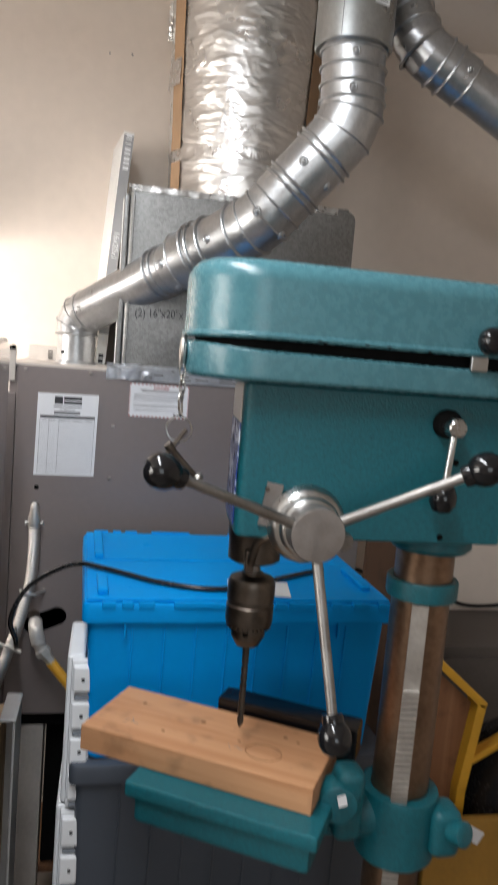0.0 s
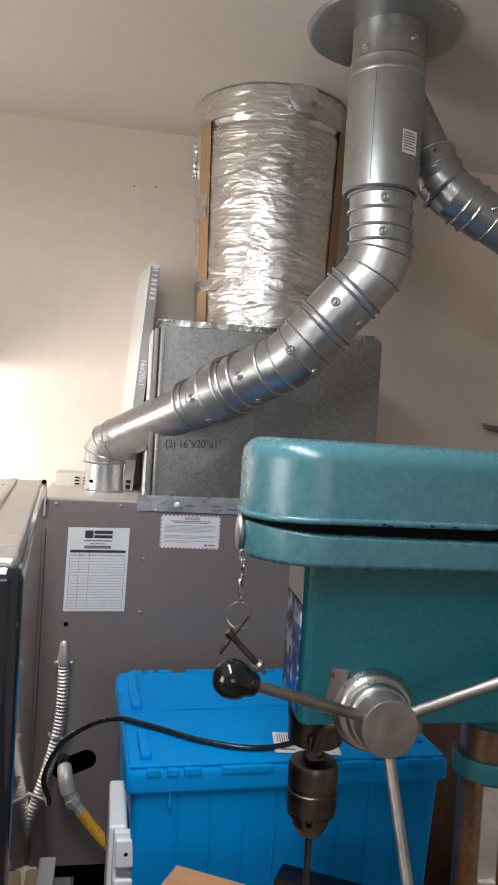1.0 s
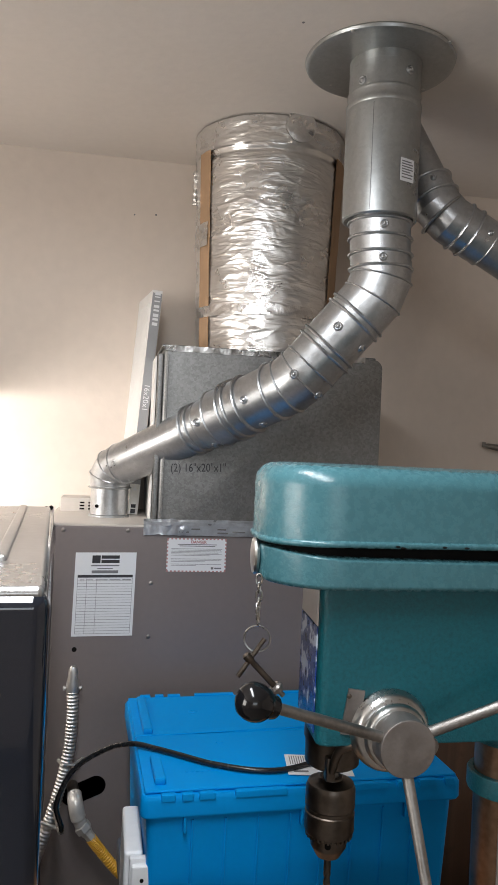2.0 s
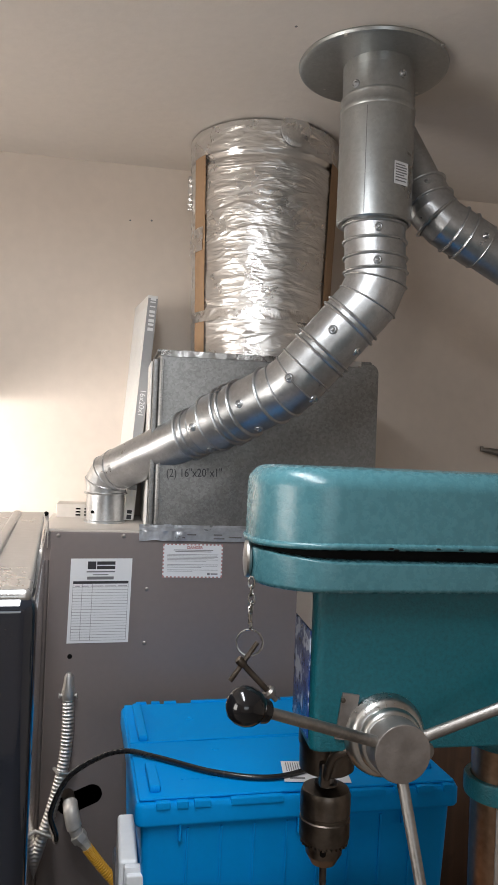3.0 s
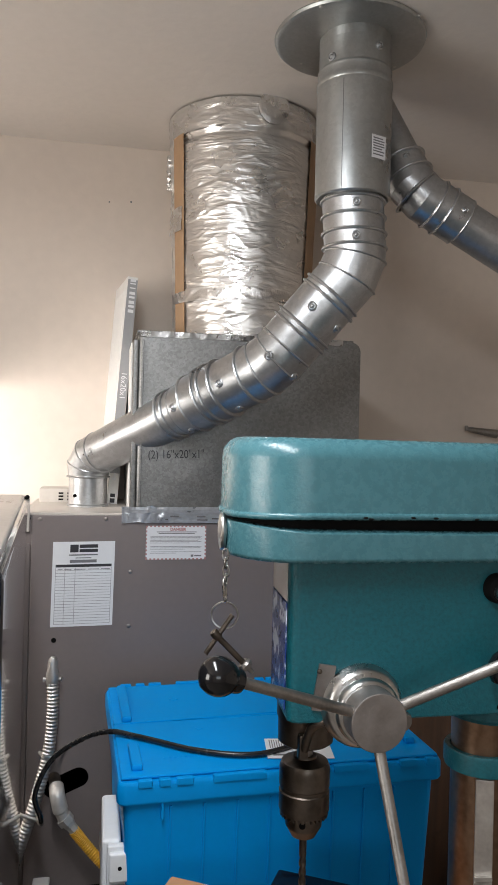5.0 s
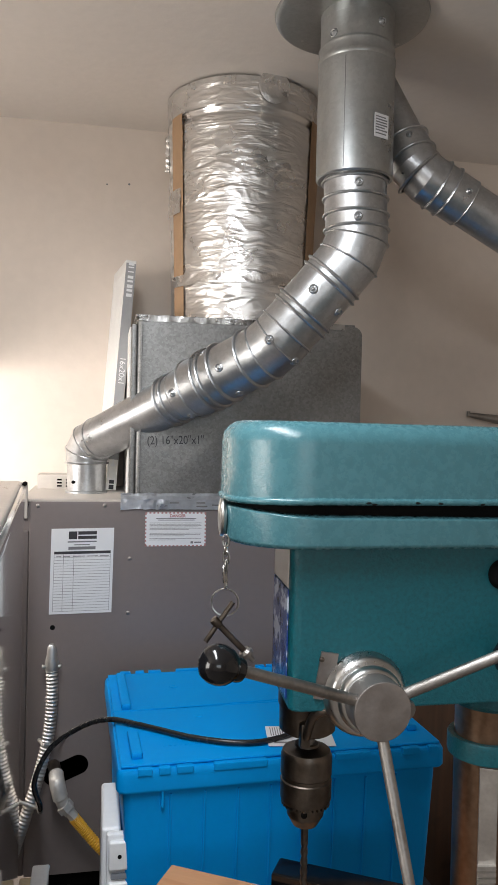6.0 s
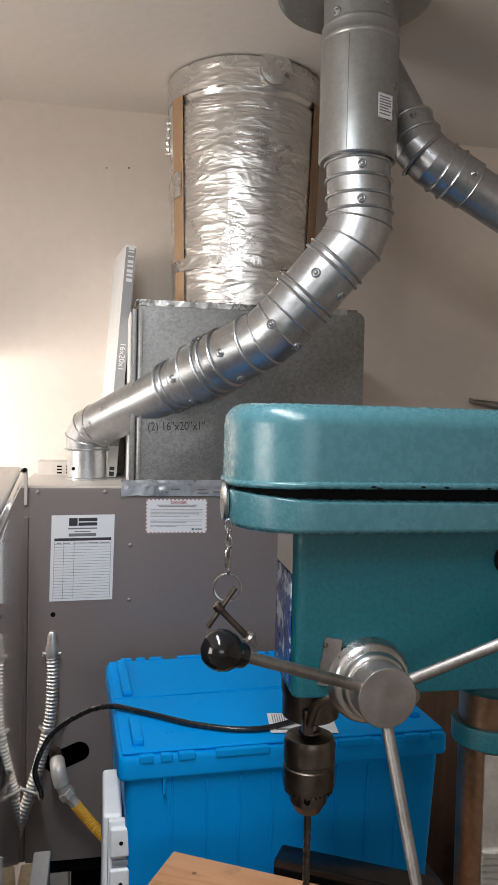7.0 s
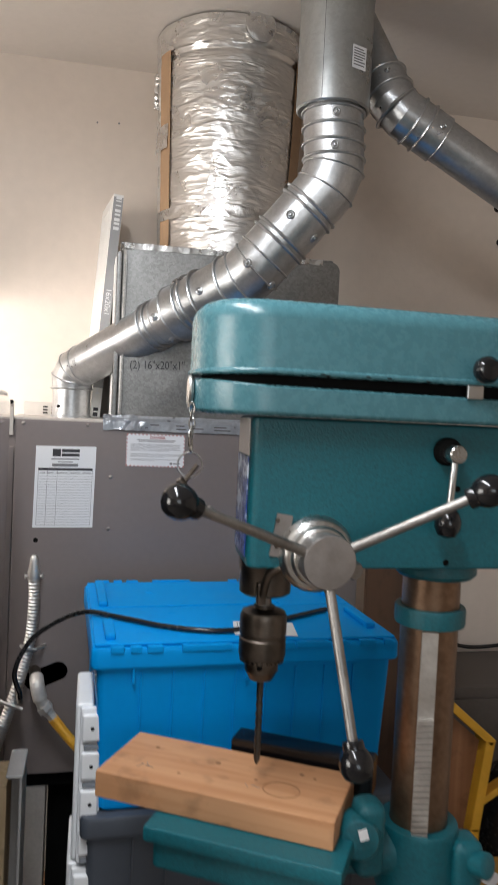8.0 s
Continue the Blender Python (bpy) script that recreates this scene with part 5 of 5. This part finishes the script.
def chuck_key():
    t = thing("chuck_key", (0.118, 0.86, 1.33), "dark steel chuck key hanging on a chain from the guard", "chuck key")
    y = 0.845

    def link(c, d, a, wide, r=0.0011):
        d = Vector(d).normalized()
        s = Vector((0, 1, 0)) * math.sin(a) + d.cross(Vector((0, 1, 0))).normalized() * math.cos(a)
        pts = [Vector(c) + d * (wide[0] * math.cos(u)) + s * (wide[1] * math.sin(u)) for u in np.linspace(0, 2 * math.pi, 25)]
        return tube(pts, r, 8, cap=False)
    for i in range(4):
        part("chain_link", link((0.1145 + 0.0004 * i, y, 1.4400 - 0.0092 * i), (0, 0, 1), i * math.pi / 2 + 0.5, (0.0068, 0.0036)), M["steel"], t)
    part("chain_link", link((0.1145, y, 1.400), (0.1, 0, -1), 1.2, (0.013, 0.0062), 0.0013), M["steel"], t)
    part("split_ring", link((0.115, y, 1.372), (0, 0, 1), 0.25, (0.0150, 0.0150), 0.0011), M["steel"], t)
    a, b = Vector((0.124, y, 1.372)), Vector((0.0935, y - 0.004, 1.330))
    part("cross_bar", tube([a, b], 0.0028, 14), M["chuck"], t)
    part("shank", tube([Vector((0.106, y - 0.002, 1.350)), Vector((0.139, y, 1.316))], 0.0035, 14), M["chuck"], t)
    d = Vector((0.033, 0.002, -0.034)).normalized()
    part("collar", lathe(Vector((0.106, y - 0.002, 1.350)) - d * 0.006, d, [(0.0042, 0), (0.0054, 0.002), (0.0054, 0.009), (0.0042, 0.011)], 18), M["chuck"], t)
    part("gear", lathe(Vector((0.137, y, 1.318)), d, [(0.0065, 0), (0.0085, 0.003), (0.0078, 0.008), (0.0030, 0.009), (0.0030, 0.017)], 12), M["worn_steel"], t, angle=20)


def board():
    z0, th = 0.8955, 0.0375
    m = Matrix.Translation((0.2005, 0.958, z0 + th / 2))
    t = thing("pine_board", (0.2005, 0.958, z0), "planed pine board offcut lying on the drill table", "board")
    t.rotation_euler[2] = radians(-30.2)
    b = box((0, 0, 0), (0.338, 0.138, th), 0.0025, 2)
    b.transform(m)
    part("timber", b, M["pine"], t)
    # scribed ring and loose shavings
    c = m @ Vector((0.085, -0.018, th / 2 + 0.0002))
    pts = [c + Vector((0.024 * math.cos(u) * 1.05, 0.020 * math.sin(u), 0.0002)) for u in np.linspace(0, 2 * math.pi, 33)]
    part("scribed_ring", tube(pts, 0.0005, 6, cap=False), M["ochre"], t, "faint dark ring mark")
    rnd = random.Random(4)
    for u, v, n in ((-0.105, -0.025, 3), (0.035, -0.028, 2)):
        for i in range(n):
            p = m @ Vector((u + rnd.uniform(-0.012, 0.012), v + rnd.uniform(-0.006, 0.006), th / 2 + 0.001))
            q = [p + Vector((0.004 * k * math.cos(i * 2.1), 0.004 * k * math.sin(i * 2.1), 0.0012 * math.sin(k * 2))) for k in range(4)]
            part("shaving", tube(q, 0.0004, 6), M["worn_steel"], t, "thin curled metal shaving")
    for u, v, r in ((-0.12, 0.03, 0.004), (-0.02, 0.02, 0.005), (0.10, 0.035, 0.004), (0.12, 0.03, 0.003), (-0.06, -0.03, 0.003), (0.045, -0.005, 0.003)):
        part("knot", lathe(m @ Vector((u, v, th / 2 - 0.0006)), (0, 0, 1), [(r, 0), (r * 0.8, 0.0009), (0.0004, 0.0010)], 12), M["ochre"], t)


drill_press()
chuck_key()
board()

# ---- clutter beyond the column ----


def yellow_frame():
    t = thing("yellow_frame", (0.80, 1.40, 0), "yellow framed brown panel standing beyond the column", "frame")
    y = 1.40

    def bar(a, b, w, d):
        a, b = Vector((a[0], y, a[1])), Vector((b[0], y, b[1]))
        v = b - a
        m = Matrix.Translation((a + b) / 2) @ Matrix.Rotation(math.atan2(v.x, v.z), 4, "Y")
        k = box((0, 0, 0), (w, d, v.length), 0.003)
        k.transform(m)
        return k
    part("top_rail", bar((0.735, 0.862), (0.866, 0.752), 0.018, 0.05), M["yellow"], t)
    part("upright", bar((0.858, 0.760), (0.832, 0.560), 0.022, 0.05), M["yellow"], t)
    part("upright", bar((0.832, 0.570), (0.832, 0.0), 0.022, 0.05), M["yellow"], t)
    part("brace", bar((0.85, 0.62), (1.02, 0.72), 0.016, 0.03), M["yellow"], t)
    pan, outline = bmesh.new(), ((0.73, 0.845), (0.855, 0.742), (0.828, 0.56), (0.828, 0.02), (0.73, 0.02))
    near = [pan.verts.new((x, y + 0.004, z)) for x, z in outline]
    back = [pan.verts.new((x, y + 0.016, z)) for x, z in outline]
    pan.faces.new(near)
    pan.faces.new(back[::-1])
    for i in range(5):
        pan.faces.new((near[i], back[i], back[(i + 1) % 5], near[(i + 1) % 5]))
    part("panel", pan, M["plywood"], t, "brown plywood panel", smooth=False)
    part("lower_panel", box((0.83, 1.33, 0.27), (0.19, 0.02, 0.52), 0.006), M["yellow_wood"], t)
    part("paper_tag", box((0.835, 1.317, 0.50), (0.05, 0.004, 0.03), 0.001, turn=Matrix.Rotation(radians(30), 4, "Y")), M["paper"], t)
    solid("black_bag", lathe((1.02, 1.46, 0.0), (0, 0, 1), [(0.13, 0), (0.16, 0.06), (0.17, 0.3), (0.15, 0.5), (0.11, 0.62), (0.05, 0.67)], 24), M["rubber"], (1.02, 1.46, 0), "slumped black bag standing on the floor", "bag")


def brown_board():
    solid("brown_board", box((0.762, 1.645, 0.58), (0.205, 0.018, 1.16), 0.002), M["umber"], (0.762, 1.645, 0), "dark brown wooden board standing behind the totes", "board")


def far_clutter():
    path = spline([(0.70, 2.125, 0.86), (0.90, 2.125, 0.80), (1.10, 2.125, 0.745), (1.25, 2.125, 0.715), (1.6, 2.125, 0.76)], 10)
    solid("wall_cable", tube(path, 0.006, 10), M["rubber"], (1.1, 2.12, 0.9), "thin dark cable running along the wall", "cable")
    # added low block, its dark colour stands for shade on the wall
    w = box((1.20, 1.98, 0.35), (0.90, 0.30, 0.70), 0.004)
    c = thing("wall_shade_block", (1.20, 1.98, 0), "added brown-grey block for the shaded wall below the cable", "cupboard")
    part("body", w, M["cupboard"], c)
    for x in (0.98, 1.42):
        part("block_panel", box((x, 1.824, 0.36), (0.425, 0.014, 0.62), 0.003), M["cupboard"], c)
    # steel tool on a wall nail
    t = thing("pliers", (1.12, 2.118, 1.615), "steel needle pliers hung on a wall nail", "pliers")
    part("jaw", tube([(1.058, 2.118, 1.625), (1.075, 2.118, 1.623), (1.16, 2.116, 1.612)], [0.004, 0.008, 0.014], 12), M["worn_steel"], t)
    part("tip", box((1.062, 2.118, 1.627), (0.010, 0.008, 0.016), 0.002), M["worn_steel"], t)
    part("handle", tube(spline([(1.15, 2.116, 1.612), (1.20, 2.115, 1.618), (1.28, 2.115, 1.605)], 6), 0.008, 10), M["rubber"], t)
    part("nail", tube([(1.16, WALL_N, 1.612), (1.16, 2.10, 1.615)], 0.003, 8), M["steel"], t)
    for i, (x, z) in enumerate(((1.225, 2.115), (1.240, 2.010))):
        k = thing("wall_hook", (x, WALL_N, z), "small black hook screwed to the wall", "hook", "wall hooks")
        part("rose", lathe((x, WALL_N, z), (0, -1, 0), [(0.012, 0), (0.012, 0.004), (0.006, 0.006)], 16), M["bakelite"], k)
        part("prong", tube(spline([(x, WALL_N - 0.004, z), (x, WALL_N - 0.03, z - 0.006), (x, WALL_N - 0.042, z + 0.012)], 6), 0.004, 10), M["bakelite"], k)
    # specks on the plaster
    for x, z, r in ((0.04, 2.235, 0.003), (-0.02, 2.23, 0.0025), (0.985, 2.30, 0.003)):
        solid("wall_nick", lathe((x, WALL_N, z), (0, -1, 0), [(r, 0), (r * 0.6, 0.001)], 8), M["ink_grey"], (x, WALL_N, z), "small dark nick in the plaster", "nick")
    solid("wall_nick", lathe((0.26, 1.36, CEIL), (0, 0, -1), [(0.003, 0), (0.002, 0.001)], 8), M["ink_grey"], (0.26, 1.36, CEIL), "small dark nick in the ceiling", "nick")


yellow_frame()
brown_board()
far_clutter()
